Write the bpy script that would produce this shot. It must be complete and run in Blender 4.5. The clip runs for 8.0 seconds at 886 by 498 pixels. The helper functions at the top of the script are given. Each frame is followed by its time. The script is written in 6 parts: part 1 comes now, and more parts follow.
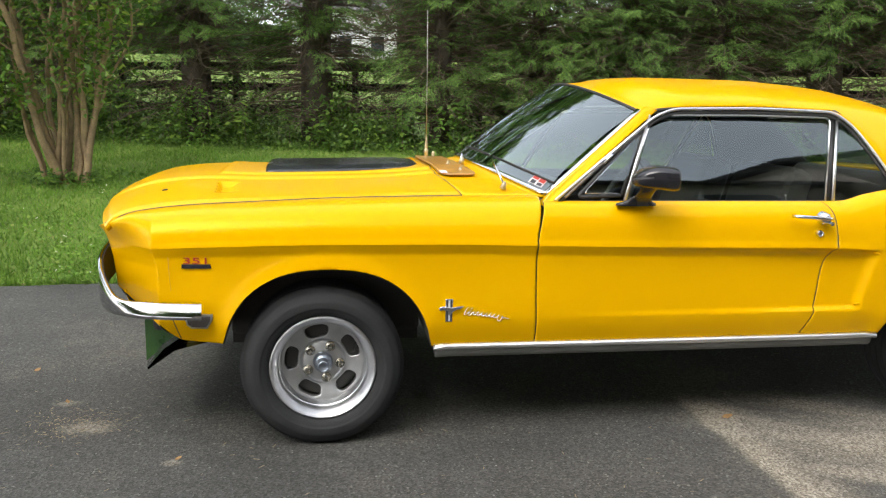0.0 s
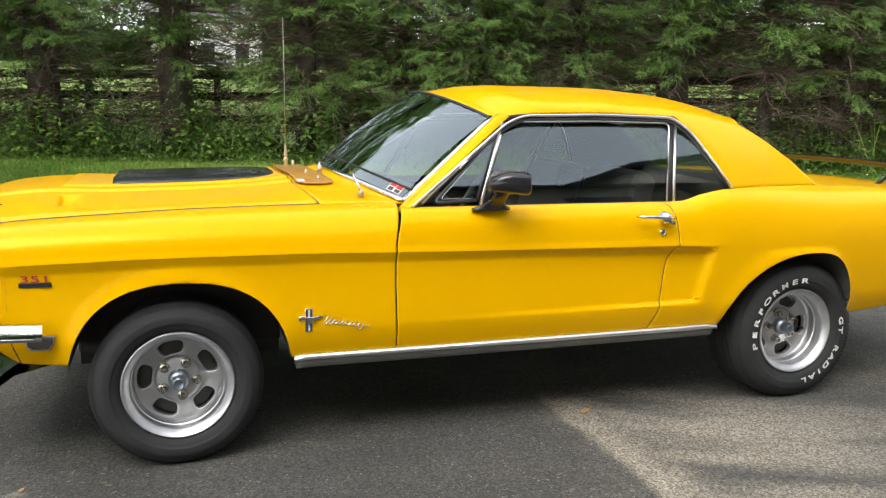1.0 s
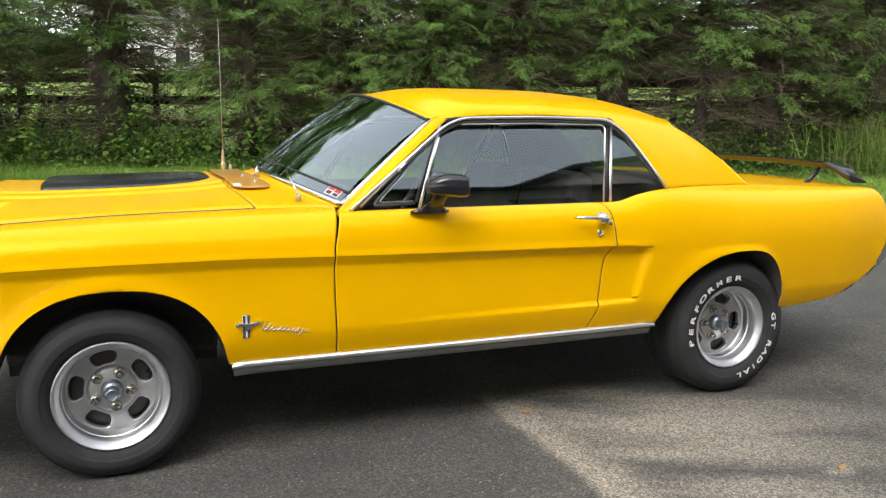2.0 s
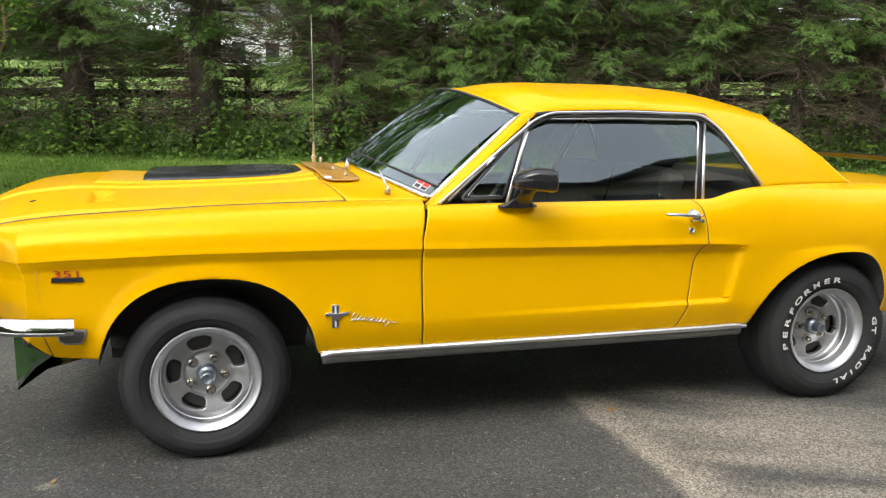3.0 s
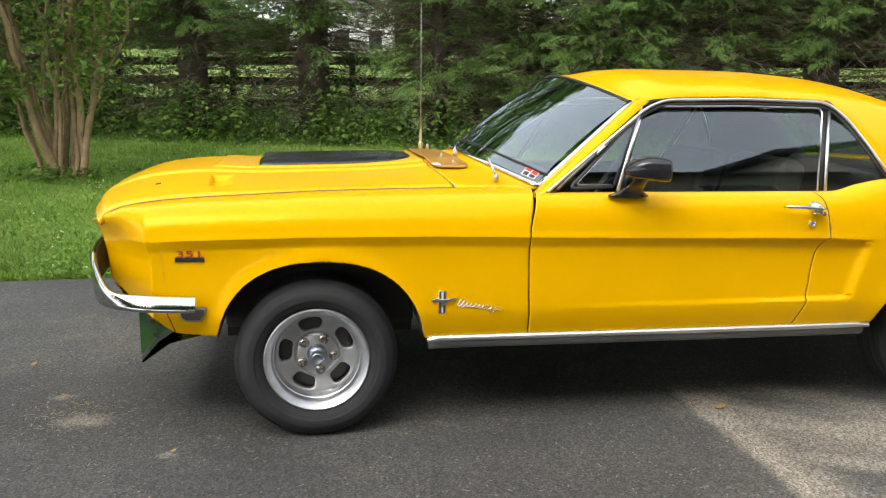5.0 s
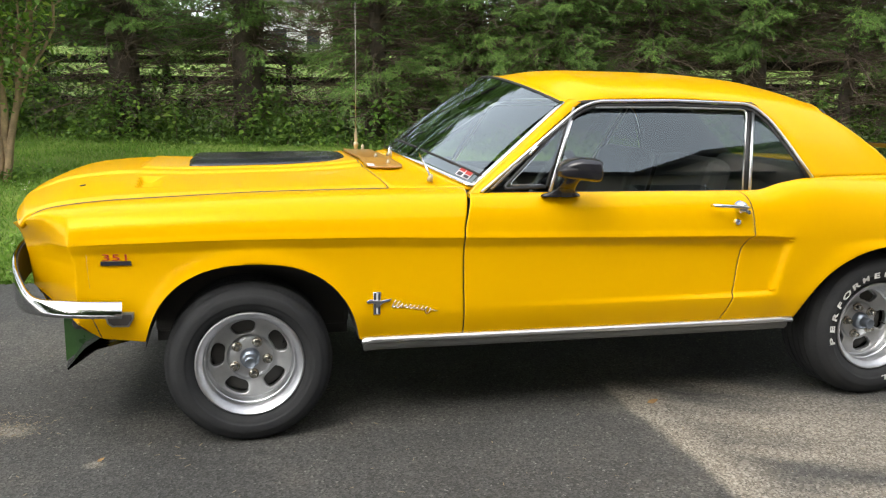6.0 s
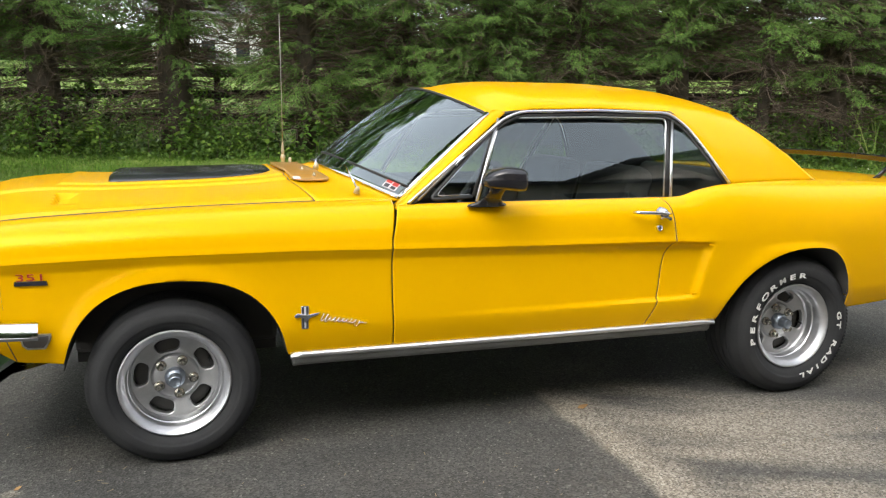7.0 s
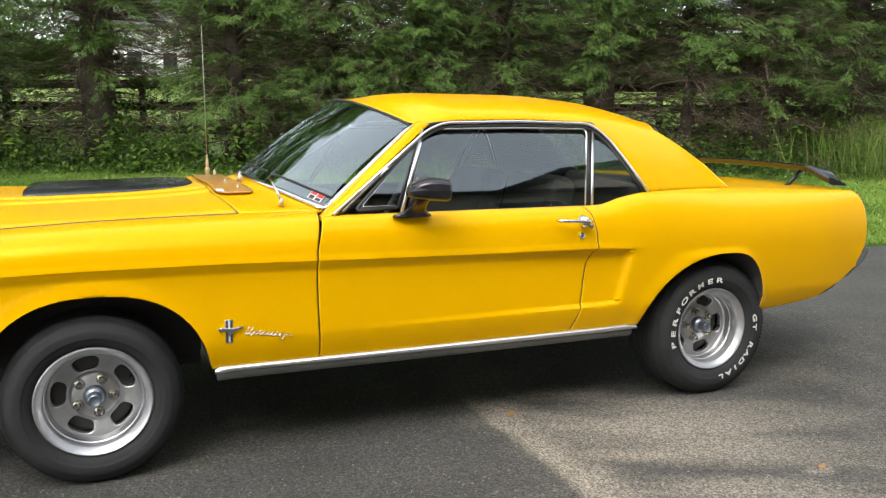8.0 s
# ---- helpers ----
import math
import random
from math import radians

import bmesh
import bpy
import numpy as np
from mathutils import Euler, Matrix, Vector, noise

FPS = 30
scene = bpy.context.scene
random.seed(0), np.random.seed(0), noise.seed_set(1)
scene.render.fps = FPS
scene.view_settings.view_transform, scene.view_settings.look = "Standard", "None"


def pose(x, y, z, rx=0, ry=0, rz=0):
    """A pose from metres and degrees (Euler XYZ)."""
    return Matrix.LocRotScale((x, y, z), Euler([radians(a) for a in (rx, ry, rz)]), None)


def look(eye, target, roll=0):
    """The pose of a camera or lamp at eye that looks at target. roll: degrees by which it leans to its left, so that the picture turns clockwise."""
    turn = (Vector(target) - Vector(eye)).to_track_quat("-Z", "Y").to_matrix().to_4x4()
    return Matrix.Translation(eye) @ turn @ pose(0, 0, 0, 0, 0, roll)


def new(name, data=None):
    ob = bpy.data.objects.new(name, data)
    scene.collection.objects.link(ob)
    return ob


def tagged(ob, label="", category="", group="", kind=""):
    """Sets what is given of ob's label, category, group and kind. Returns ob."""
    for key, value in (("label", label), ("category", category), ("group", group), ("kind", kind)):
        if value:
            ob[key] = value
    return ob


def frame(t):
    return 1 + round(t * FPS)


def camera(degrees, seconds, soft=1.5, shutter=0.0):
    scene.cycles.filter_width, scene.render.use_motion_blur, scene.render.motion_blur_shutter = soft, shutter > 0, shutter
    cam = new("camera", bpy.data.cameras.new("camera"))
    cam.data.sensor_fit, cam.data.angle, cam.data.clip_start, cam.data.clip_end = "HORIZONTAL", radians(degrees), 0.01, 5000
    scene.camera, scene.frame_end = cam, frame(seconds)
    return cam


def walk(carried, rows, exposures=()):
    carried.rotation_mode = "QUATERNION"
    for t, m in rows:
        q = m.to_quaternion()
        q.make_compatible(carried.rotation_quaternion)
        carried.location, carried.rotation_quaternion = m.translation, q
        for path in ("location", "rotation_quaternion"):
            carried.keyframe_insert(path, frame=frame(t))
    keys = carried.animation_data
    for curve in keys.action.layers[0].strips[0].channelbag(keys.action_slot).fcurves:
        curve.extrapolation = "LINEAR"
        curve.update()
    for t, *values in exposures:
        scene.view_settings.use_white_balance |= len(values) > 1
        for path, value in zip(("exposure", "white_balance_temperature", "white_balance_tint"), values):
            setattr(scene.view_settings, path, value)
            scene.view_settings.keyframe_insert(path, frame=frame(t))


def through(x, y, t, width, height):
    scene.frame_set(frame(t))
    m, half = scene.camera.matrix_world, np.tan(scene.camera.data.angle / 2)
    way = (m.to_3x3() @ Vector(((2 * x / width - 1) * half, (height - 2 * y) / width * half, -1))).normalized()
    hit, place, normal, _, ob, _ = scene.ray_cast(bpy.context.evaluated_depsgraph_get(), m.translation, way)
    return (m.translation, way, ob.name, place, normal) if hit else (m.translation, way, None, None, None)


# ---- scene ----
cam = camera(56.4, 8.0, 1.25)
PATH = [
    (0, (-0.031, -3.889, 1.303), (0.278, -1.944, 0.956), 1.0),
    (0.5, (-0.002, -3.896, 1.304), (0.45, -1.977, 0.972), 0.9),
    (1, (0.027, -3.907, 1.302), (0.631, -2.028, 0.978), 0.7),
    (1.2, (0.035, -3.911, 1.301), (0.685, -2.047, 0.979), 0.6),
    (2.3, (0.064, -3.915, 1.301), (0.789, -2.078, 0.986), 0.4),
    (2.5, (0.06, -3.917, 1.301), (0.75, -2.067, 0.982), 0.4),
    (3, (0.035, -3.911, 1.298), (0.573, -2.013, 0.969), 0.6),
    (3.5, (0.012, -3.911, 1.299), (0.407, -1.981, 0.96), 0.7),
    (4, (-0.009, -3.904, 1.297), (0.294, -1.959, 0.946), 0.8),
    (4.5, (-0.012, -3.903, 1.297), (0.27, -1.956, 0.939), 0.6),
    (6, (0.018, -3.903, 1.299), (0.468, -1.988, 0.94), 0.9),
    (6.5, (0.033, -3.904, 1.299), (0.552, -2.003, 0.955), 0.7),
    (7, (0.05, -3.911, 1.3), (0.649, -2.032, 0.969), 0.4),
    (7.5, (0.063, -3.924, 1.302), (0.743, -2.069, 0.989), 0.4),
    (8, (0.081, -3.941, 1.3), (0.828, -2.11, 0.996), 0.2),
]
walk(cam, [(t, look(eye, target, roll)) for t, eye, target, roll in PATH])

# ---- world and light ----
world = bpy.data.worlds.new("sky")
scene.world = world
world.use_nodes = True
wn = world.node_tree.nodes
wl = world.node_tree.links
sky = wn.new("ShaderNodeTexSky")
sky.sky_type = "NISHITA"
sky.sun_disc = False
sky.sun_elevation = radians(48)
sky.sun_rotation = radians(220)
sky.air_density, sky.dust_density, sky.ozone_density = 1.0, 3.0, 1.0
veil = wn.new("ShaderNodeHueSaturation")  # thin cloud takes most of the blue out of the sky
veil.inputs["Saturation"].default_value = 0.42
veil.inputs["Value"].default_value = 1.25
wl.new(sky.outputs[0], veil.inputs["Color"])
cloud = wn.new("ShaderNodeMix")  # an even, bright layer of high cloud over it
cloud.data_type = "RGBA"
cloud.inputs[0].default_value = 0.36
cloud.inputs[7].default_value = (6.0, 6.05, 6.1, 1)
wl.new(veil.outputs[0], cloud.inputs[6])
wl.new(cloud.outputs[2], wn["Background"].inputs[0])
wn["Background"].inputs[1].default_value = 0.165
sun_data = bpy.data.lights.new("sun", "SUN")
sun_data.energy, sun_data.angle, sun_data.color = 1.0, radians(48), (1.0, 0.95, 0.86)
sun = new("sun", sun_data)
sun.matrix_world = look((-6.0, -7.1, 10.3), (0, 0, 0))
scene.view_settings.exposure = 1.22

# ---- materials ----
MATS = {}


def nodes_of(name):
    m = bpy.data.materials.new(name)
    m.use_nodes = True
    return m, m.node_tree.nodes, m.node_tree.links, m.node_tree.nodes["Principled BSDF"]


def rgba(c):
    return (c[0], c[1], c[2], 1.0)


def noise_tex(n, l, scale, detail=4.0, rough=0.55, coords="Object"):
    tc = n.new("ShaderNodeTexCoord")
    t = n.new("ShaderNodeTexNoise")
    t.inputs["Scale"].default_value = scale
    t.inputs["Detail"].default_value = detail
    t.inputs["Roughness"].default_value = rough
    l.new(tc.outputs[coords], t.inputs["Vector"])
    return t


def ramp(n, l, source, stops):
    r = n.new("ShaderNodeValToRGB")
    e = r.color_ramp.elements
    while len(e) < len(stops):
        e.new(0.5)
    for el, (p, c) in zip(e, stops):
        el.position = p
        el.color = rgba(c) if not isinstance(c, float) else (c, c, c, 1)
    l.new(source, r.inputs[0])
    return r


def bump(n, l, height, strength, distance, p):
    b = n.new("ShaderNodeBump")
    b.inputs["Strength"].default_value = strength
    b.inputs["Distance"].default_value = distance
    l.new(height, b.inputs["Height"])
    l.new(b.outputs[0], p.inputs["Normal"])
    return b


def mat(name, c1, c2=None, rough=0.5, metal=0.0, scale=6.0, fine=120.0, bump_by=0.0, coat=0.0, coat_rough=0.05, rough_var=0.08, spec=0.5):
    """A surface in two tones, with coarse stains and fine grain."""
    m, n, l, p = nodes_of(name)
    c2 = c2 or tuple(v * 0.85 for v in c1)
    a = noise_tex(n, l, scale)
    b = noise_tex(n, l, fine, 2.0)
    mix = n.new("ShaderNodeMath")
    mix.operation = "MULTIPLY_ADD"
    l.new(b.outputs["Fac"], mix.inputs[0])
    mix.inputs[1].default_value = 0.35
    l.new(a.outputs["Fac"], mix.inputs[2])
    r = ramp(n, l, mix.outputs[0], [(0.45, c1), (0.9, c2)])
    l.new(r.outputs[0], p.inputs["Base Color"])
    mr = n.new("ShaderNodeMapRange")
    mr.inputs["To Min"].default_value = max(0.02, rough - rough_var)
    mr.inputs["To Max"].default_value = min(1.0, rough + rough_var)
    l.new(a.outputs["Fac"], mr.inputs["Value"])
    l.new(mr.outputs[0], p.inputs["Roughness"])
    p.inputs["Metallic"].default_value = metal
    p.inputs["Coat Weight"].default_value = coat
    p.inputs["Coat Roughness"].default_value = coat_rough
    p.inputs["Specular IOR Level"].default_value = spec
    if bump_by:
        bump(n, l, b.outputs["Fac"], 0.6, bump_by, p)
    MATS[name] = m
    return m


YELLOW = mat("yellow_paint", (0.79, 0.426, 0.0), (0.77, 0.412, 0.0), rough=0.24, scale=2.5, fine=400.0, coat=0.06, coat_rough=0.06, bump_by=0.00005, rough_var=0.02, spec=0.55)
YELLOW.node_tree.nodes["Principled BSDF"].inputs["Specular Tint"].default_value = (1.0, 0.66, 0.06, 1)  # gloss tinted yellow, which colours the highlights and keeps them saturated
BLACK_PAINT = mat("black_paint", (0.010, 0.010, 0.014), (0.016, 0.016, 0.021), rough=0.25, coat=0.35)
RUBBER = mat("tyre_rubber", (0.020, 0.021, 0.023), (0.032, 0.033, 0.034), spec=0.3, rough=0.78, scale=9.0, fine=160.0, bump_by=0.0006)
BLACK_TRIM = mat("black_rubber_trim", (0.012, 0.012, 0.012), (0.03, 0.03, 0.03), rough=0.5)
CHROME = mat("chrome", (0.82, 0.83, 0.84), (0.7, 0.71, 0.72), rough=0.1, metal=1.0, rough_var=0.05)
BUMPER_CHROME = mat("aged_chrome", (0.60, 0.61, 0.62), (0.46, 0.46, 0.47), rough=0.10, metal=1.0, rough_var=0.05, scale=20.0)
ALUMINIUM = mat("cast_aluminium", (0.55, 0.56, 0.57), (0.42, 0.43, 0.44), rough=0.40, metal=0.9, scale=14.0, fine=300.0, bump_by=0.0003)
POLISHED = mat("polished_aluminium", (0.62, 0.63, 0.65), (0.50, 0.51, 0.53), rough=0.42, metal=1.0, scale=18.0)
STEEL = mat("dull_steel", (0.42, 0.41, 0.38), (0.27, 0.25, 0.22), rough=0.45, metal=0.8, scale=40.0)
TRIM_BRIGHT = mat("bright_trim", (0.88, 0.88, 0.88), (0.78, 0.78, 0.78), rough=0.30, metal=1.0, rough_var=0.05)
NUT_METAL = mat("bright_nut_steel", (0.62, 0.60, 0.54), (0.40, 0.37, 0.31), rough=0.24, metal=1.0, scale=60.0)
UNDERBODY = mat("underbody_black", (0.045, 0.045, 0.043), (0.06, 0.057, 0.052), rough=0.9)
ROCKER = mat("grey_rocker_paint", (0.17, 0.17, 0.16), (0.12, 0.12, 0.113), rough=0.5)
VINYL = mat("black_vinyl", (0.05, 0.05, 0.052), (0.07, 0.07, 0.072), rough=0.6, fine=260.0, bump_by=0.0001)
WHITE = mat("white_letter_rubber", (0.72, 0.72, 0.70), (0.6, 0.6, 0.57), rough=0.7)
BROWN_PLATE = mat("tan_acrylic_plate", (0.46, 0.24, 0.045), (0.40, 0.20, 0.04), rough=0.3, coat=0.4)
RED = mat("red_enamel", (0.45, 0.03, 0.02), (0.35, 0.03, 0.02), rough=0.4)
PAPER = mat("white_paper", (0.7, 0.7, 0.72), (0.62, 0.62, 0.64), rough=0.7)
DARK_PRINT = mat("dark_print", (0.05, 0.05, 0.06), rough=0.7)
AMBER = mat("amber_lens", (0.10, 0.09, 0.08), (0.07, 0.06, 0.055), rough=0.2, coat=0.5)
BRASS = mat("weathered_brass", (0.50, 0.42, 0.28), (0.38, 0.32, 0.22), rough=0.4, metal=0.6)


def glass(name, tint, gloss=1.0):
    m, n, l, p = nodes_of(name)
    n.remove(p)
    tr = n.new("ShaderNodeBsdfTransparent")
    tr.inputs[0].default_value = rgba(tint)
    gl = n.new("ShaderNodeBsdfGlossy")
    gl.inputs["Color"].default_value = (0.83, 0.93, 0.97, 1)
    gl.inputs["Roughness"].default_value = 0.004
    fr = n.new("ShaderNodeFresnel")
    fr.inputs["IOR"].default_value = 1.55
    k = n.new("ShaderNodeMath")
    k.operation = "MULTIPLY"
    k.use_clamp = True
    k.inputs[1].default_value = gloss
    l.new(fr.outputs[0], k.inputs[0])
    mx = n.new("ShaderNodeMixShader")
    l.new(k.outputs[0], mx.inputs[0])
    l.new(tr.outputs[0], mx.inputs[1])
    l.new(gl.outputs[0], mx.inputs[2])
    l.new(mx.outputs[0], n["Material Output"].inputs[0])
    return m


WINDSHIELD_GLASS = glass("windshield_glass", (0.66, 0.76, 0.71), 3.8)
SIDE_GLASS = glass("tinted_side_glass", (0.72, 0.77, 0.75), 2.35)

# ---- building helpers ----


def mesh_of(name, verts, faces, smooth=True):
    me = bpy.data.meshes.new(name)
    me.from_pydata([tuple(map(float, v)) for v in verts], [], faces)
    me.update()
    if smooth:
        me.shade_smooth()
    return me


def thing(name, at, label, category, group="", kind=""):
    e = new(name)
    e.location = at
    e.empty_display_size = 0.1
    return tagged(e, label, category, group, kind)


def part(name, data, material, parent=None, label=""):
    """Links a bmesh or a mesh as one object; under a parent, in world coordinates."""
    if isinstance(data, bmesh.types.BMesh):
        me = bpy.data.meshes.new(name)
        bmesh.ops.recalc_face_normals(data, faces=data.faces[:])
        data.to_mesh(me)
        data.free()
    else:
        me = data
    me.name = name
    if material and not me.materials:
        me.materials.append(material)
    ob = new(name, me)
    if parent:
        ob.parent = parent
        ob.matrix_parent_inverse = Matrix() if parent.parent else Matrix.Translation(parent.location).inverted()
    if label:
        ob["label"] = label
    return ob


def grid_faces(nu, nv, flip=False, base=0, wrap=False):
    out = []
    for i in range(nu - 1 + (1 if wrap else 0)):
        for j in range(nv - 1):
            a, b = base + i * nv + j, base + ((i + 1) % nu) * nv + j
            q = (a, b, b + 1, a + 1)
            out.append(q[::-1] if flip else q)
    return out


def clean_mesh(name, verts, faces, smooth=True, sharp=None):
    """A mesh with collapsed corners merged."""
    me = mesh_of(name, verts, faces, smooth)
    bm = bmesh.new()
    bm.from_mesh(me)
    bmesh.ops.remove_doubles(bm, verts=bm.verts[:], dist=0.0004)
    bmesh.ops.dissolve_degenerate(bm, edges=bm.edges[:], dist=0.0003)
    bm.to_mesh(me)
    bm.free()
    if sharp:
        me.set_sharp_from_angle(angle=radians(sharp))
    return me


def solid(ob, thick, offset=-1.0, lined=None):
    """Gives a skin thickness; lined: the material of its inner face."""
    if lined:
        ob.data.materials.append(lined)
    m = ob.modifiers.new("thickness", "SOLIDIFY")
    m.thickness, m.offset = thick, offset
    m.material_offset = m.material_offset_rim = 1 if lined else 0
    return ob


def box_bm(size, at=(0, 0, 0), turn=None, bevel=0.0, segments=2):
    bm = bmesh.new()
    bmesh.ops.create_cube(bm, size=1.0)
    bmesh.ops.scale(bm, vec=size, verts=bm.verts[:])
    if bevel:
        bmesh.ops.bevel(bm, geom=bm.edges[:], offset=bevel, segments=segments, affect="EDGES", profile=0.5)
    if turn:
        bmesh.ops.transform(bm, matrix=turn.to_4x4(), verts=bm.verts[:])
    bmesh.ops.translate(bm, vec=at, verts=bm.verts[:])
    return bm


def tube(points, radius, sides=8, cap=True, flat=1.0, up=None):
    """A round or flattened bar along points; radius may be a list."""
    pts = [Vector(p) for p in points]
    rad = radius if isinstance(radius, (list, tuple)) else [radius] * len(pts)
    verts, faces = [], []
    ref = Vector(up) if up else Vector((0, 0, 1))
    for i, p in enumerate(pts):
        d = (pts[min(i + 1, len(pts) - 1)] - pts[max(i - 1, 0)]).normalized()
        s = d.cross(ref)
        if s.length < 1e-4:
            s = d.cross(Vector((1, 0, 0)))
        s.normalize()
        u = s.cross(d)
        for k in range(sides):
            a = 2 * math.pi * k / sides
            verts.append(p + s * math.cos(a) * rad[i] * flat + u * math.sin(a) * rad[i])
    n = len(pts)
    for i in range(n - 1):
        for k in range(sides):
            a, b = i * sides + k, i * sides + (k + 1) % sides
            faces.append((a, b, b + sides, a + sides))
    if cap:
        faces.append(tuple(range(sides))[::-1])
        faces.append(tuple(range((n - 1) * sides, n * sides)))
    return mesh_of("bar", verts, faces)


def lathe(profile, n=48, closed=False):
    """Turns (radius, y) pairs round the y axis."""
    verts = []
    for i in range(n):
        a = 2 * math.pi * i / n
        verts += [(r * math.cos(a), y, r * math.sin(a)) for r, y in profile]
    k = len(profile)
    faces = grid_faces(n, k, wrap=True)
    if closed:
        for i in range(n):
            j = (i + 1) % n
            faces.append((i * k + k - 1, j * k + k - 1, j * k, i * k))
    me = mesh_of("turned", verts, faces)
    bm = bmesh.new()
    bm.from_mesh(me)
    bmesh.ops.remove_doubles(bm, verts=bm.verts[:], dist=1e-5)
    bmesh.ops.recalc_face_normals(bm, faces=bm.faces[:])
    bm.to_mesh(me)
    bm.free()
    me.shade_smooth()
    me.set_sharp_from_angle(angle=radians(35))
    return me


def moved(me, m):
    me.transform(m)
    return me


def joined(meshes):
    """One mesh out of several, keeping their materials."""
    bm = bmesh.new()
    mats = []
    for me in meshes:
        start = len(bm.faces)
        bm.from_mesh(me)
        bm.faces.ensure_lookup_table()
        for f in bm.faces[start:]:
            m = me.materials[f.material_index] if me.materials else None
            if m not in mats:
                mats.append(m)
            f.material_index = mats.index(m)
    out = bpy.data.meshes.new("joined")
    bm.to_mesh(out)
    bm.free()
    for m in mats:
        if m:
            out.materials.append(m)
    return out


def outline_mesh(loops, depth, bevel=0.0):
    """A flat plate with holes in the xy plane, from closed loops of points, with thickness along z."""
    cu = bpy.data.curves.new("plate", "CURVE")
    cu.dimensions, cu.fill_mode, cu.extrude, cu.bevel_depth, cu.bevel_resolution = "2D", "BOTH", depth / 2, bevel, 1
    for loop in loops:
        sp = cu.splines.new("POLY")
        sp.points.add(len(loop) - 1)
        for q, (x, y) in zip(sp.points, loop):
            q.co = (x, y, 0, 1)
        sp.use_cyclic_u = True
    ob = new("plate", cu)
    me = bpy.data.meshes.new_from_object(ob.evaluated_get(bpy.context.evaluated_depsgraph_get()))
    bpy.data.objects.remove(ob)
    bpy.data.curves.remove(cu)
    me.materials.clear()
    return me


def text_mesh(text, size, depth=0.0, bold=0.0):
    cu = bpy.data.curves.new("writing", "FONT")
    cu.body, cu.size, cu.extrude, cu.align_x, cu.align_y, cu.offset = text, size, depth / 2, "CENTER", "CENTER", bold
    ob = new("writing", cu)
    me = bpy.data.meshes.new_from_object(ob.evaluated_get(bpy.context.evaluated_depsgraph_get()))
    bpy.data.objects.remove(ob)
    bpy.data.curves.remove(cu)
    me.materials.clear()
    return me


def ease(t):
    t = np.clip(t, 0.0, 1.0)
    return t * t * (3 - 2 * t)


def key(x, *pairs):
    """A smooth curve through (x, value) pairs, level past its ends."""
    xs = np.array([p[0] for p in pairs], float)
    ys = np.array([p[1] for p in pairs], float)
    x = np.clip(np.asarray(x, float), xs[0], xs[-1])
    d = np.diff(ys) / np.diff(xs)
    m = np.concatenate([[d[0]], np.where(d[1:] * d[:-1] > 0, 2 * d[1:] * d[:-1] / (d[1:] + d[:-1] + 1e-12), 0.0), [d[-1]]])
    i = np.clip(np.searchsorted(xs, x, side="right") - 1, 0, len(xs) - 2)
    h = xs[i + 1] - xs[i]
    t = (x - xs[i]) / h
    return (ys[i] * (2 * t**3 - 3 * t**2 + 1) + m[i] * h * (t**3 - 2 * t**2 + t) + ys[i + 1] * (-2 * t**3 + 3 * t**2) + m[i + 1] * h * (t**3 - t**2))

# ---- ground ----


def hedge_y(x):
    return 11.596 - 0.33 * x


def drive_edge(x):
    """Where the asphalt ends and the lawn begins."""
    return 2.22 + 0.03 * np.clip(x, -12, 20)


def ground_z(x, y):
    """The drive is level; the lawn climbs gently to the hedge, and on to the fields beyond it."""
    x, y = np.asarray(x, float), np.asarray(y, float)
    run = hedge_y(np.clip(x, -12, 18)) - 0.4 - drive_edge(x)
    climb = np.clip((y - drive_edge(x)) / run, 0, 1)
    return 0.66 * climb + 0.10 * np.clip(y - 13.6, 0, 32) + 0.01 * np.clip(y - 45.6, 0, 60)


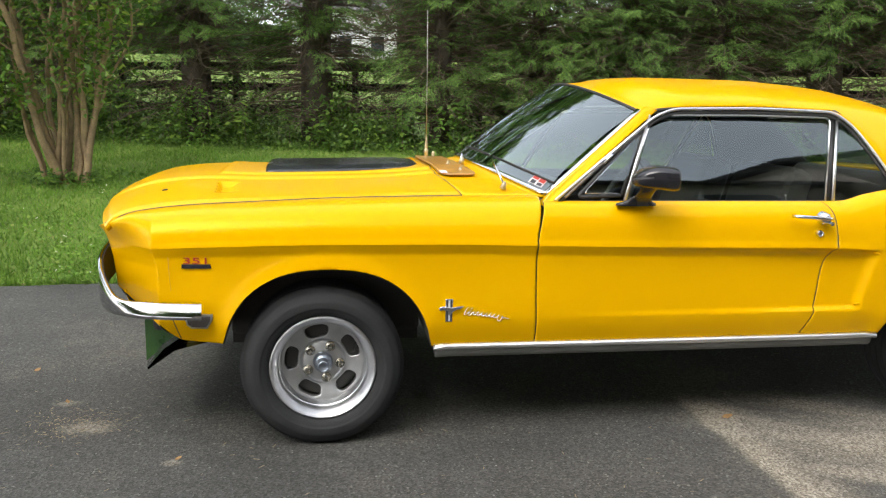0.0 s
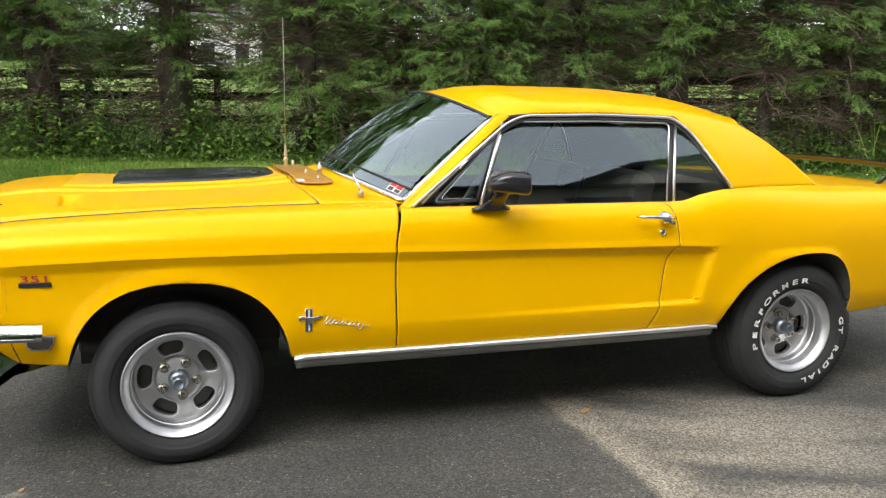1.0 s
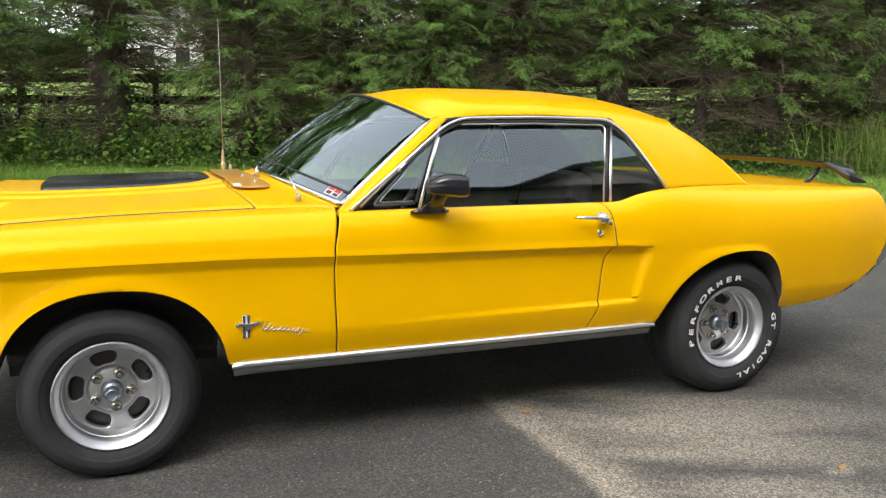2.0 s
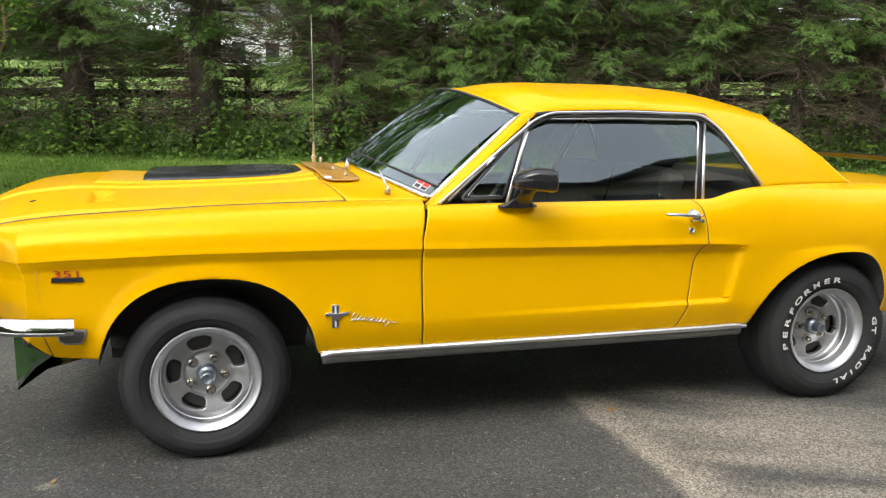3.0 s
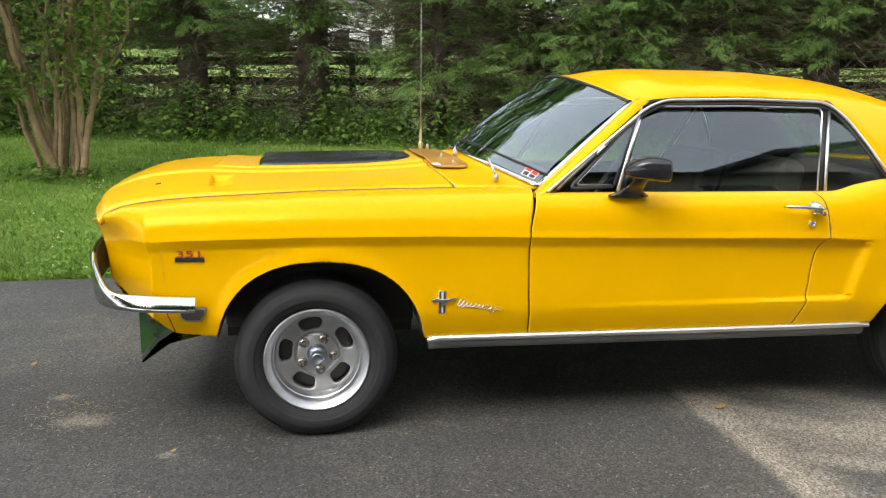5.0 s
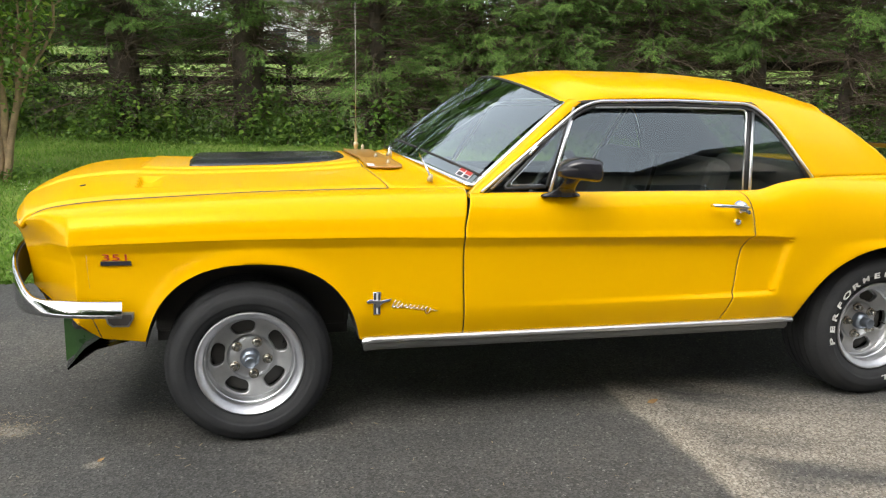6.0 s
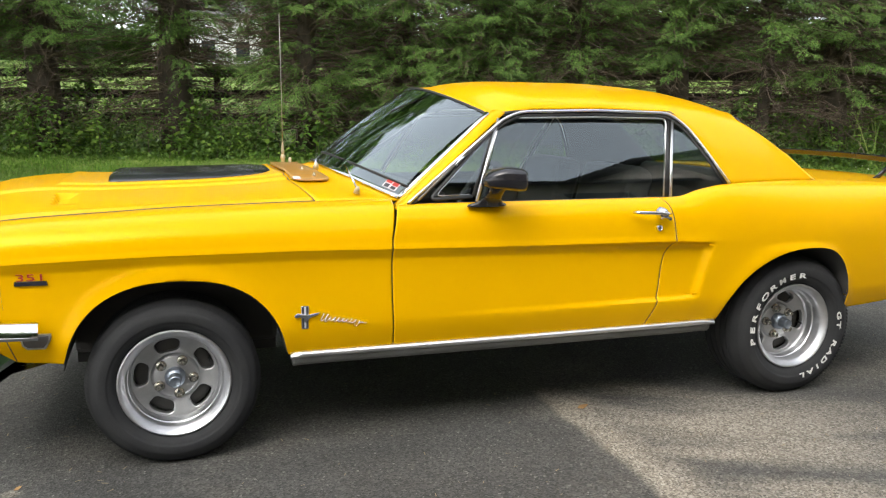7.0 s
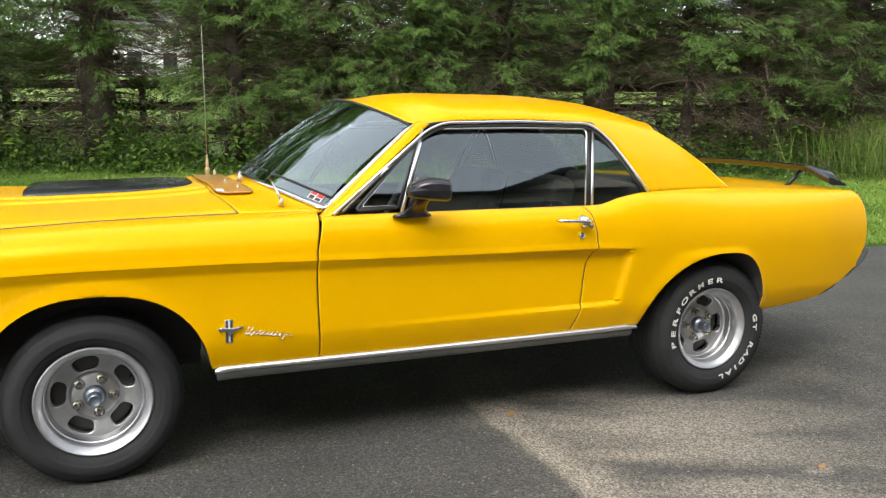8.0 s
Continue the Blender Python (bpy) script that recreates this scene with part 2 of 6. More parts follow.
def asphalt_material():
    m, n, l, p = nodes_of("asphalt")
    tc = n.new("ShaderNodeTexCoord")
    vo = n.new("ShaderNodeTexVoronoi")
    vo.inputs["Scale"].default_value = 135.0
    l.new(tc.outputs["Object"], vo.inputs["Vector"])
    stone = ramp(n, l, vo.outputs["Color"], [(0.15, (0.036, 0.036, 0.033)), (0.60, (0.077, 0.076, 0.070)), (0.88, (0.118, 0.116, 0.107)), (0.985, (0.26, 0.255, 0.23))])
    tan_stone = ramp(n, l, vo.outputs["Color"], [(0.15, (0.14, 0.122, 0.095)), (0.55, (0.31, 0.276, 0.218)), (0.92, (0.52, 0.475, 0.40))])
    big = noise_tex(n, l, 1.1, 5.0)
    tone = ramp(n, l, big.outputs["Fac"], [(0.3, 0.72), (0.7, 1.22)])
    mul = n.new("ShaderNodeMix")
    mul.data_type, mul.blend_type = "RGBA", "MULTIPLY"
    mul.inputs[0].default_value = 1.0
    l.new(stone.outputs[0], mul.inputs[6])
    l.new(tone.outputs[0], mul.inputs[7])
    # a paler tan patch: it begins at a straight edge and thins out in streaks along the drive
    sep = n.new("ShaderNodeSeparateXYZ")
    l.new(tc.outputs["Object"], sep.inputs[0])

    def math_node(op, a, b, clamp=False):
        k = n.new("ShaderNodeMath")
        k.operation, k.use_clamp = op, clamp
        for i, v in enumerate((a, b)):
            if isinstance(v, (int, float)):
                k.inputs[i].default_value = v
            else:
                l.new(v, k.inputs[i])
        return k.outputs[0]

    def span(v, lo, hi):
        r = n.new("ShaderNodeMapRange")
        r.interpolation_type = "SMOOTHSTEP"
        r.inputs["From Min"].default_value, r.inputs["From Max"].default_value = lo, hi
        l.new(v, r.inputs["Value"])
        return r.outputs[0]

    px, py = sep.outputs[0], sep.outputs[1]
    wob = noise_tex(n, l, 3.0, 5.0)
    wx = math_node("MULTIPLY_ADD", wob.outputs["Fac"], 0.13)
    l.new(px, wx.node.inputs[2])
    patch_edge = span(wx, 1.60, 1.69)
    fade = span(wx, 3.9, 1.8)
    front = span(py, -0.36, -0.62)
    across = math_node("ADD", math_node("MULTIPLY", px, 0.42), py)
    cmb = n.new("ShaderNodeCombineXYZ")
    l.new(math_node("MULTIPLY", px, 0.42), cmb.inputs[0])
    l.new(math_node("MULTIPLY", across, 1.75), cmb.inputs[1])
    st = n.new("ShaderNodeTexNoise")
    st.inputs["Scale"].default_value, st.inputs["Detail"].default_value = 1.35, 3.0
    l.new(cmb.outputs[0], st.inputs["Vector"])
    streak = span(st.outputs["Fac"], 0.39, 0.66)
    near_patch_edge = span(wx, 2.02, 1.68)
    streak = math_node("MAXIMUM", streak, near_patch_edge)
    mask = math_node("MULTIPLY", math_node("MULTIPLY", patch_edge, fade), math_node("MULTIPLY", front, streak))

    def spot(cx, cy, rx, ry):
        """A ragged sandy stain."""
        dx = math_node("MULTIPLY", math_node("SUBTRACT", px, cx), 1 / rx)
        dy = math_node("MULTIPLY", math_node("SUBTRACT", py, cy), 1 / ry)
        r2 = math_node("ADD", math_node("MULTIPLY", dx, dx), math_node("MULTIPLY", dy, dy))
        return span(math_node("ADD", r2, math_node("MULTIPLY", fine_wob.outputs["Fac"], 2.2)), 2.15, 0.9)

    fine_wob = noise_tex(n, l, 9.0, 5.0, 0.7)
    stains = spot(-0.93, -0.58, 0.13, 0.10)
    for q in ((-1.08, -0.29, 0.07, 0.05), (2.53, -1.73, 0.11, 0.06), (1.70, -0.62, 0.10, 0.06), (-2.1, -0.9, 0.3, 0.12), (-0.55, -0.95, 0.05, 0.04)):
        stains = math_node("MAXIMUM", stains, spot(*q))
    haze = noise_tex(n, l, 0.8, 4.0, 0.6)
    pale = math_node("MULTIPLY", span(haze.outputs["Fac"], 0.50, 0.72), 0.20)
    mask = math_node("MAXIMUM", math_node("MULTIPLY", mask, 0.93), math_node("MAXIMUM", math_node("MULTIPLY", stains, 0.62), pale))
    mx = n.new("ShaderNodeMix")
    mx.data_type = "RGBA"
    l.new(mask, mx.inputs[0])
    l.new(mul.outputs[2], mx.inputs[6])
    l.new(tan_stone.outputs[0], mx.inputs[7])
    l.new(mx.outputs[2], p.inputs["Base Color"])
    p.inputs["Roughness"].default_value = 0.85
    bump(n, l, vo.outputs["Distance"], 0.7, 0.004, p)
    return m


def lawn_material():
    m, n, l, p = nodes_of("lawn_soil")
    a = noise_tex(n, l, 1.3, 5.0)
    r = ramp(n, l, a.outputs["Fac"], [(0.3, (0.085, 0.145, 0.016)), (0.7, (0.16, 0.235, 0.032))])
    # bare tan soil along the edge of the drive
    tc = n.new("ShaderNodeTexCoord")
    sep = n.new("ShaderNodeSeparateXYZ")
    l.new(tc.outputs["Object"], sep.inputs[0])
    wob = noise_tex(n, l, 5.0, 4.0)
    off = n.new("ShaderNodeMath")
    off.operation = "MULTIPLY_ADD"
    l.new(wob.outputs["Fac"], off.inputs[0])
    off.inputs[1].default_value = -0.25
    skew = n.new("ShaderNodeMath")  # distance beyond the slanting edge of the drive
    skew.operation = "MULTIPLY_ADD"
    l.new(sep.outputs[0], skew.inputs[0])
    skew.inputs[1].default_value = -0.03
    l.new(sep.outputs[1], skew.inputs[2])
    l.new(skew.outputs[0], off.inputs[2])
    edge = n.new("ShaderNodeMapRange")
    edge.inputs["From Min"].default_value, edge.inputs["From Max"].default_value = 2.22, 2.16
    l.new(off.outputs[0], edge.inputs["Value"])
    soil = n.new("ShaderNodeMix")
    soil.data_type = "RGBA"
    soil.inputs[7].default_value = (0.20, 0.145, 0.085, 1)
    l.new(edge.outputs[0], soil.inputs[0])
    l.new(r.outputs[0], soil.inputs[6])
    l.new(soil.outputs[2], p.inputs["Base Color"])
    p.inputs["Roughness"].default_value = 0.95
    b = noise_tex(n, l, 60.0, 3.0)
    bump(n, l, b.outputs["Fac"], 0.8, 0.02, p)
    return m


def build_ground():
    ys = np.concatenate([[-400, -60, -20, 1.9], np.linspace(2.05, 20, 60), [26, 34, 44, 60, 100, 200, 1500]])
    xs = np.concatenate([[-1500, -200, -60], np.linspace(-30, 34, 60), [70, 220, 1500]])
    verts = []
    for x in xs:
        for y in ys:
            z = float(ground_z(x, y)) - 0.03 + (0.03 * noise.noise((x * 0.6, y * 0.6, 0)) if y > 3 else 0)
            verts.append((x, y, z))
    me = mesh_of("ground", verts, grid_faces(len(xs), len(ys)))
    tagged(part("ground", me, lawn_material()), "green lawn rising gently behind the drive", "lawn", kind="structure")
    # the drive, with an uneven edge along the grass
    xs = np.concatenate([[-60, -20], np.linspace(-9, 16, 160), [30, 60]])
    verts, faces = [], []
    for x in xs:
        edge = float(drive_edge(x)) + 0.025 * noise.noise((x * 2.1, 3.0, 0)) + 0.015 * noise.noise((x * 9.0, 8.0, 0))
        verts += [(x, -12.0, 0), (x, edge - 0.03, 0), (x, edge, -0.012), (x, edge + 0.01, -0.06)]
    me = mesh_of("drive", verts, grid_faces(len(xs), 4))
    tagged(part("drive", me, asphalt_material()), "dark asphalt drive with a pale tan patch", "drive", kind="structure")


build_ground()

# ---- the car: shape curves ----
WB = 2.743
R_FRONT, R_REAR = 0.311, 0.326


def nose_kink(z):
    return key(z, (0.70, -0.59), (0.78, -0.615), (0.825, -0.656), (0.865, -0.72))


def half_width(x, z):
    w = key(x, (-0.72, 0.836), (-0.55, 0.856), (-0.3, 0.878), (0.0, 0.888), (0.5, 0.894), (1.2, 0.900), (2.3, 0.902), (2.9, 0.892), (3.4, 0.862), (3.77, 0.812))
    k = nose_kink(z)
    return np.where(x < k, w - (k - x) * 1.15, w)


def crease_z(x):
    return key(x, (-0.8, 0.763), (-0.6, 0.770), (-0.44, 0.777), (0.0, 0.786), (0.4, 0.785), (0.82, 0.777), (1.4, 0.766), (2.05, 0.757), (2.3, 0.745), (3.0, 0.735), (3.8, 0.72))


def crease_k(x):
    return ease((x + 0.75) / 0.3) * ease((2.34 - x) / 0.22)


def arch_front(x):
    u = np.clip(np.abs((x - 0.02) / 0.39), 0, 1)
    return 0.31 + 0.384 * (1 - u**2.4) ** (1 / 2.4)


def arch_rear(x):
    u = x - 2.75
    left = np.clip(-u / 0.46, 0, 1)
    right = np.clip(u / 0.266, 0, 1)
    return 0.31 + 0.388 * np.where(u < 0, (1 - left**2) ** 0.5, (1 - right**3.0) ** (1 / 3.0))


def bottom_z(x):
    """The lower edge of the body's side, with the wheel openings."""
    base = key(x, (-0.80, 0.60), (-0.74, 0.565), (-0.65, 0.518), (-0.567, 0.464), (-0.508, 0.428), (-0.4, 0.418), (0.41, 0.388), (2.3, 0.388), (3.0, 0.388), (3.1, 0.392), (3.38, 0.418), (3.52, 0.475), (3.68, 0.565), (3.742, 0.65))
    f = np.where(np.abs(x - 0.02) < 0.39, arch_front(x), 0)
    r = np.where((x > 2.29) & (x < 3.016), arch_rear(x), 0)
    return np.maximum(base, np.maximum(f, r))


def arch_gap(x, z):
    """How far a point lies outside the nearer wheel opening."""
    f = np.hypot(x - 0.02, z - 0.31) - 0.387
    r = np.hypot((x - 2.75) / np.where(x < 2.75, 0.46, 0.266), (z - 0.31) / 0.388) * 0.375 - 0.375
    return np.minimum(np.abs(f), np.abs(r))


def side_y(x, z):
    """Half width of the lower side at a height, below the crease."""
    cz = crease_z(x)
    w = half_width(x, z)
    t = cz - z
    k = crease_k(x)
    y = w - k * (0.003 * ease(t / 0.004) + 0.015 * ease(t / 0.045)) * (1 - 0.55 * ease((t - 0.06) / 0.22))
    y = y - (1 - k) * 0.03 * ease((t - 0.05) / 0.4)
    y = y - 0.032 * np.clip((0.50 - z) / 0.12, 0, 2) ** 1.6
    # the long sunk panel that ends in a blind scoop
    end = 2.190 + (z - 0.50) * 0.30
    depth = key(x, (0.9, 0.0), (1.5, 0.007), (2.0, 0.018), (2.3, 0.021))
    y = y - depth * ease((z - 0.496) / 0.018) * ease((end - x) / 0.05) * ease(t / 0.02)
    y = y + 0.016 * np.exp(-((arch_gap(x, z) / 0.045) ** 2)) * ease((cz - z) / 0.05)
    return y


def fender_top(x):
    ty = key(x, (-0.86, 0.60), (-0.80, 0.668), (-0.72, 0.703), (-0.5, 0.706), (0.5, 0.706), (0.86, 0.716))
    tz = key(x, (-0.83, 0.828), (-0.78, 0.850), (-0.69, 0.887), (-0.5, 0.911), (-0.22, 0.926), (0.07, 0.939), (0.5, 0.947), (0.86, 0.951))
    return ty, tz


def door_top(x):
    return key(x, (0.8, 0.806), (2.1, 0.806)), key(x, (0.8, 0.938), (2.1, 0.937))


def quarter_top(x):
    ty = key(x, (1.95, 0.806), (2.12, 0.804), (2.36, 0.785), (2.6, 0.748), (3.0, 0.70), (3.4, 0.725), (3.76, 0.735))
    tz = key(x, (1.95, 0.937), (2.1, 0.938), (2.22, 0.966), (2.36, 0.985), (2.6, 0.990), (3.0, 0.985), (3.4, 0.967), (3.65, 0.957), (3.76, 0.951))
    return ty, tz


def side_point(x, q, top):
    """The body side at x: q below 0.6 runs from the sill to the crease, above it over the shoulder to the top edge."""
    cz = crease_z(x)
    lo = np.clip(q / 0.6, 0, 1)
    zl = 0.376 + (cz - 0.376) * lo
    zl = np.maximum(zl, np.minimum(bottom_z(x), cz + 0.0))
    yl = side_y(x, zl)
    u = np.clip((q - 0.6) / 0.4, 0, 1)
    ty, tz = top(x)
    w = half_width(x, cz)
    wt = np.maximum(half_width(x, tz), ty)
    p1y, p1z = 0.7 * w + 0.3 * wt - 0.004, cz + 0.55 * (tz - cz)
    p2y, p2z = ty + 0.62 * (wt - ty), tz - 0.004
    b0, b1, b2, b3 = (1 - u) ** 3, 3 * u * (1 - u) ** 2, 3 * u * u * (1 - u), u**3
    yu = b0 * w + b1 * p1y + b2 * p2y + b3 * ty
    zu = b0 * cz + b1 * p1z + b2 * p2z + b3 * tz
    yu = yu - crease_k(x) * 0.005 * ease(u / 0.10) * (1 - ease((u - 0.10) / 0.5))
    return np.where(q < 0.6, yl, yu), np.where(q < 0.6, zl, zu)


def side_panel(x0, x1, top, nx, side, blend0=0.35, blend1=0.35):
    """A panel of the body side between two edges that depend on the height; only the parts near an edge lean with it."""
    q = np.concatenate([np.linspace(0, 0.5, 44), np.linspace(0.51, 0.597, 14), np.linspace(0.6, 1.0, 30)])
    zz = np.linspace(0.38, 0.98, 61)
    a, b = float(np.min(x0(zz))), float(np.max(x1(zz)))
    S, Q = np.meshgrid(np.linspace(a, b, nx), q, indexing="ij")
    z = 0.376 + Q * 0.56
    for _ in range(8):
        x = S + (x0(z) - a) * ease((a + blend0 - S) / blend0) + (x1(z) - b) * ease((S - b + blend1) / blend1)
        y, z = side_point(x, Q, top)
    verts = np.stack([x, y * side, z], -1).reshape(-1, 3)
    return clean_mesh("panel", verts, grid_faces(nx, len(q), flip=side > 0), sharp=34)


def fender_front_edge(z):
    return key(z, (0.42, -0.53), (0.464, -0.60), (0.50, -0.71), (0.53, -0.775), (0.63, -0.785), (0.70, -0.795), (0.80, -0.815), (0.83, -0.83), (0.95, -0.83))


def door_front_edge(z):
    return key(z, (0.38, 0.818), (0.64, 0.811), (0.79, 0.812), (0.88, 0.828), (0.95, 0.846))


def door_rear_edge(z):
    return key(z, (0.38, 1.928), (0.50, 1.980), (0.69, 2.014), (0.74, 2.045), (0.76, 2.056), (0.85, 2.048), (0.905, 2.036), (0.95, 2.002))


def quarter_rear_edge(z):
    return key(z, (0.38, 3.27), (0.45, 3.51), (0.55, 3.675), (0.66, 3.735), (0.745, 3.748), (0.86, 3.738), (0.925, 3.715), (0.97, 3.675))


car = thing("car", (1.37, 0, 0), "bright yellow vintage two-door coupe parked on asphalt", "car")
doors = {}
for side in (-1, 1):
    f = part("front_fender", side_panel(fender_front_edge, lambda z: door_front_edge(z) - 0.0025, fender_top, 210, side, 0.42, 0.3), YELLOW, car)
    solid(f, 0.006, lined=UNDERBODY)
    d = part("door", side_panel(lambda z: door_front_edge(z) + 0.0025, lambda z: door_rear_edge(z) - 0.002, door_top, 150, side), YELLOW, car)
    solid(d, 0.006, lined=UNDERBODY)
    qp = part("quarter_panel", side_panel(lambda z: door_rear_edge(z) + 0.002, quarter_rear_edge, quarter_top, 210, side, 0.22, 0.62), YELLOW, car)
    solid(qp, 0.006, lined=UNDERBODY)
    doors[side] = d


def hood_z(x, y):
    c = key(x, (-0.92, 0.835), (-0.885, 0.875), (-0.80, 0.930), (-0.632, 0.978), (-0.458, 0.992), (-0.246, 0.985), (0.1, 0.990), (0.35, 1.002), (0.55, 1.026))
    e = key(x, (-0.86, 0.80), (-0.80, 0.846), (-0.69, 0.889), (-0.5, 0.913), (-0.22, 0.928), (0.07, 0.941), (0.5, 0.949))
    v = np.clip(np.abs(y) / 0.697, 0, 1)
    z = e + (c - e) * (1 - v**2.8)
    # a soft ridge along each side, and the raised middle that starts at a lip ahead of the scoop
    z = z + 0.010 * ease((0.39 - np.abs(y)) / 0.03) * ease((x + 0.90) / 0.2)
    z = z + 0.008 * ease((0.32 - np.abs(y)) / 0.02) * ease((x + 0.42) / 0.015)
    for s in (-1, 1):
        notch = ease((0.080 - np.abs(y - s * 0.52)) / 0.006) * ease((x + 0.403) / 0.004) * ease((-0.318 - x) / 0.05)
        z = z - 0.022 * notch
    return z + 0.004 * ease((0.69 - np.abs(y)) / 0.02)


def hood_front(y):
    return -0.892 + 0.092 * (np.abs(y) / 0.69) ** 2.4


def build_hood():
    ny, nx = 201, 170
    ys = np.linspace(-0.697, 0.697, ny)
    s = np.linspace(0, 1, nx) ** 1.25
    Y, S = np.meshgrid(ys, s, indexing="ij")
    xf, xr = hood_front(Y), 0.545 - 0.09 * (1 - (Y / 0.697) ** 2)
    X = xf + (xr - xf) * S
    Z = hood_z(X, Y)
    Z = Z - 0.02 * ease((xf + 0.03 - X) / 0.03)
    me = clean_mesh("hood", np.stack([X, Y, Z], -1).reshape(-1, 3), grid_faces(ny, nx, flip=True))
    return solid(part("hood", me, YELLOW, car), 0.02)


hood = build_hood()


# ---- greenhouse ----
def ws_top(y):
    k = 1 - (y / 0.60) ** 2
    return 1.302 - 0.17 * k, 1.285 + 0.118 * k


def ws_bottom(y):
    k = 1 - (y / 0.716) ** 2
    return 0.885 - 0.225 * k, 0.953 + 0.107 * k


def roof_centre(x):
    return key(x, (1.05, 1.385), (1.13, 1.403), (1.3, 1.428), (1.5, 1.440), (1.9, 1.438), (2.3, 1.408), (2.5, 1.368), (2.67, 1.302))


def rail(x):
    """The edge over the side windows: half width and height."""
    return key(x, (1.30, 0.602), (1.45, 0.612), (2.1, 0.612), (2.55, 0.585)), key(x, (1.30, 1.287), (1.43, 1.303), (1.8, 1.311), (2.15, 1.302), (2.36, 1.294), (2.55, 1.268))


def sail_foot(u):
    """The lower edge of the rear pillar: down the back of the side window, then along the quarter panel."""
    x = key(u, (0, 2.150), (0.12, 2.235), (0.25, 2.310), (0.38, 2.380), (1.0, 2.935))
    z = np.where(u < 0.38, key(u, (0, 1.306), (0.12, 1.238), (0.25, 1.113), (0.38, 0.985)), quarter_top(x)[1] - 0.007)
    y = np.where(u < 0.38, 0.612 + (1.30 - z) * 0.55, quarter_top(x)[0])
    return x, y, z


def build_roof():
    rows_low, rows_up = 14, 22
    verts = []
    cols = []
    # front part, from the windshield to the end of the side window; then the part with the pillars
    front = np.linspace(0, 1, 40)
    rear = np.linspace(0, 1, 50)[1:]
    for part_of, u in [("f", u) for u in front] + [("r", u) for u in rear]:
        if part_of == "f":
            foot = None
        else:
            fx, fy, fz = (float(v) for v in sail_foot(u))
            foot = (fx, fy, fz)
        cols.append((part_of, u, foot))
    half = []
    for part_of, u, foot in cols:
        line = []
        if part_of == "f":
            xr = 1.302 + (2.15 - 1.302) * u
        else:
            xr = 2.15 + (2.55 - 2.15) * u
        ry, rz = (float(v) for v in rail(xr))
        if foot is None:
            foot = (xr, ry, rz)
        for i in range(rows_low):
            t = i / rows_low
            bow = 0.018 * math.sin(math.pi * t) * (1 if part_of == "r" else 0)
            back = 0.045 * math.sin(math.pi * t) * t * u if part_of == "r" else 0
            line.append((foot[0] + (xr - foot[0]) * t + back, foot[1] + (ry - foot[1]) * t + bow, foot[2] + (rz - foot[2]) * t))
        for i in range(rows_up + 1):
            t = i / rows_up
            # over the shoulder of the roof to its middle
            a = t * math.pi / 2
            yy = ry * math.cos(a) ** 0.9 if t < 1 else 0.0
            k = 1 - (yy / ry) ** 2
            if part_of == "f":
                xf = 1.302 - 0.17 * (1 - (yy / 0.60) ** 2) if yy <= 0.60 else 1.302
                xx = xf + (2.15 - xf) * u
            else:
                xx = 2.15 + (2.55 - 2.15) * u + 0.12 * k * u
            c = float(roof_centre(xx))
            zz = rz + (c - rz) * (math.sin(a) ** (1.15 if part_of == "f" else 1.15 + 0.6 * float(ease(u))))
            if part_of == "f":
                lip = 1.289 + 0.118 * (1 - min(yy / 0.60, 1.0) ** 2)
                zz = lip + (zz - lip) * float(ease(u / 0.22))
            line.append((xx, yy, zz))
        half.append(line)
    n = len(half[0])
    verts = []
    for line in half:
        verts += [(x, -y, z) for x, y, z in line] + [(x, y, z) for x, y, z in reversed(line[:-1])]
    me = clean_mesh("roof", verts, grid_faces(len(half), 2 * n - 1, flip=True))
    bm = bmesh.new()
    bm.from_mesh(me)
    bmesh.ops.recalc_face_normals(bm, faces=bm.faces[:])
    soft = [v for v in bm.verts if not v.is_boundary and v.co.x > 1.9 and abs(v.co.y) > 0.25]
    rim = [v for v in bm.verts if v.is_boundary and v.co.x > 2.40 and v.co.z > 1.12 and abs(v.co.y) > 0.2]
    for k in range(44):
        bmesh.ops.smooth_vert(bm, verts=soft + (rim if k < 6 else []), factor=0.5, use_axis_x=True, use_axis_y=True, use_axis_z=True)
    bm.to_mesh(me)
    bm.free()
    me.shade_smooth()
    return solid(part("roof", me, YELLOW, car), 0.012, lined=VINYL)


build_roof()


def pane(bottom, top, n=24, rows=12, span_b=0.70, span_t=0.59, push=0.0):
    """A bowed pane between two curves of y."""
    verts = []
    for i in range(n):
        s = -1 + 2 * i / (n - 1)
        xb, zb = bottom(s * span_b)
        xt, zt = top(s * span_t)
        for j in range(rows):
            t = j / (rows - 1)
            b = push * math.sin(math.pi * t)
            verts.append((xb + (xt - xb) * t - b, s * (span_b + (span_t - span_b) * t), zb + (zt - zb) * t + b))
    return mesh_of("pane", verts, grid_faces(n, rows, flip=True))


part("windshield", pane(ws_bottom, ws_top, push=0.012), WINDSHIELD_GLASS, car, "tinted curved windshield reflecting trees and sky")


def backlight_top(y):
    return 2.545 + 0.11 * (1 - (y / 0.585) ** 2), 1.246 + 0.038 * (1 - (y / 0.585) ** 2)


def backlight_bottom(y):
    return 2.935 + 0.06 * (1 - (y / 0.65) ** 2), 0.985 + 0.012 * (1 - (y / 0.65) ** 2)


part("rear_window", pane(backlight_bottom, backlight_top, span_b=0.695, span_t=0.58), WINDSHIELD_GLASS, car)


# ---- trunk, tail and front ----
def deck_z(x, y):
    return quarter_top(x)[1] + 0.012 * (1 - (np.abs(y) / 0.66) ** 2)


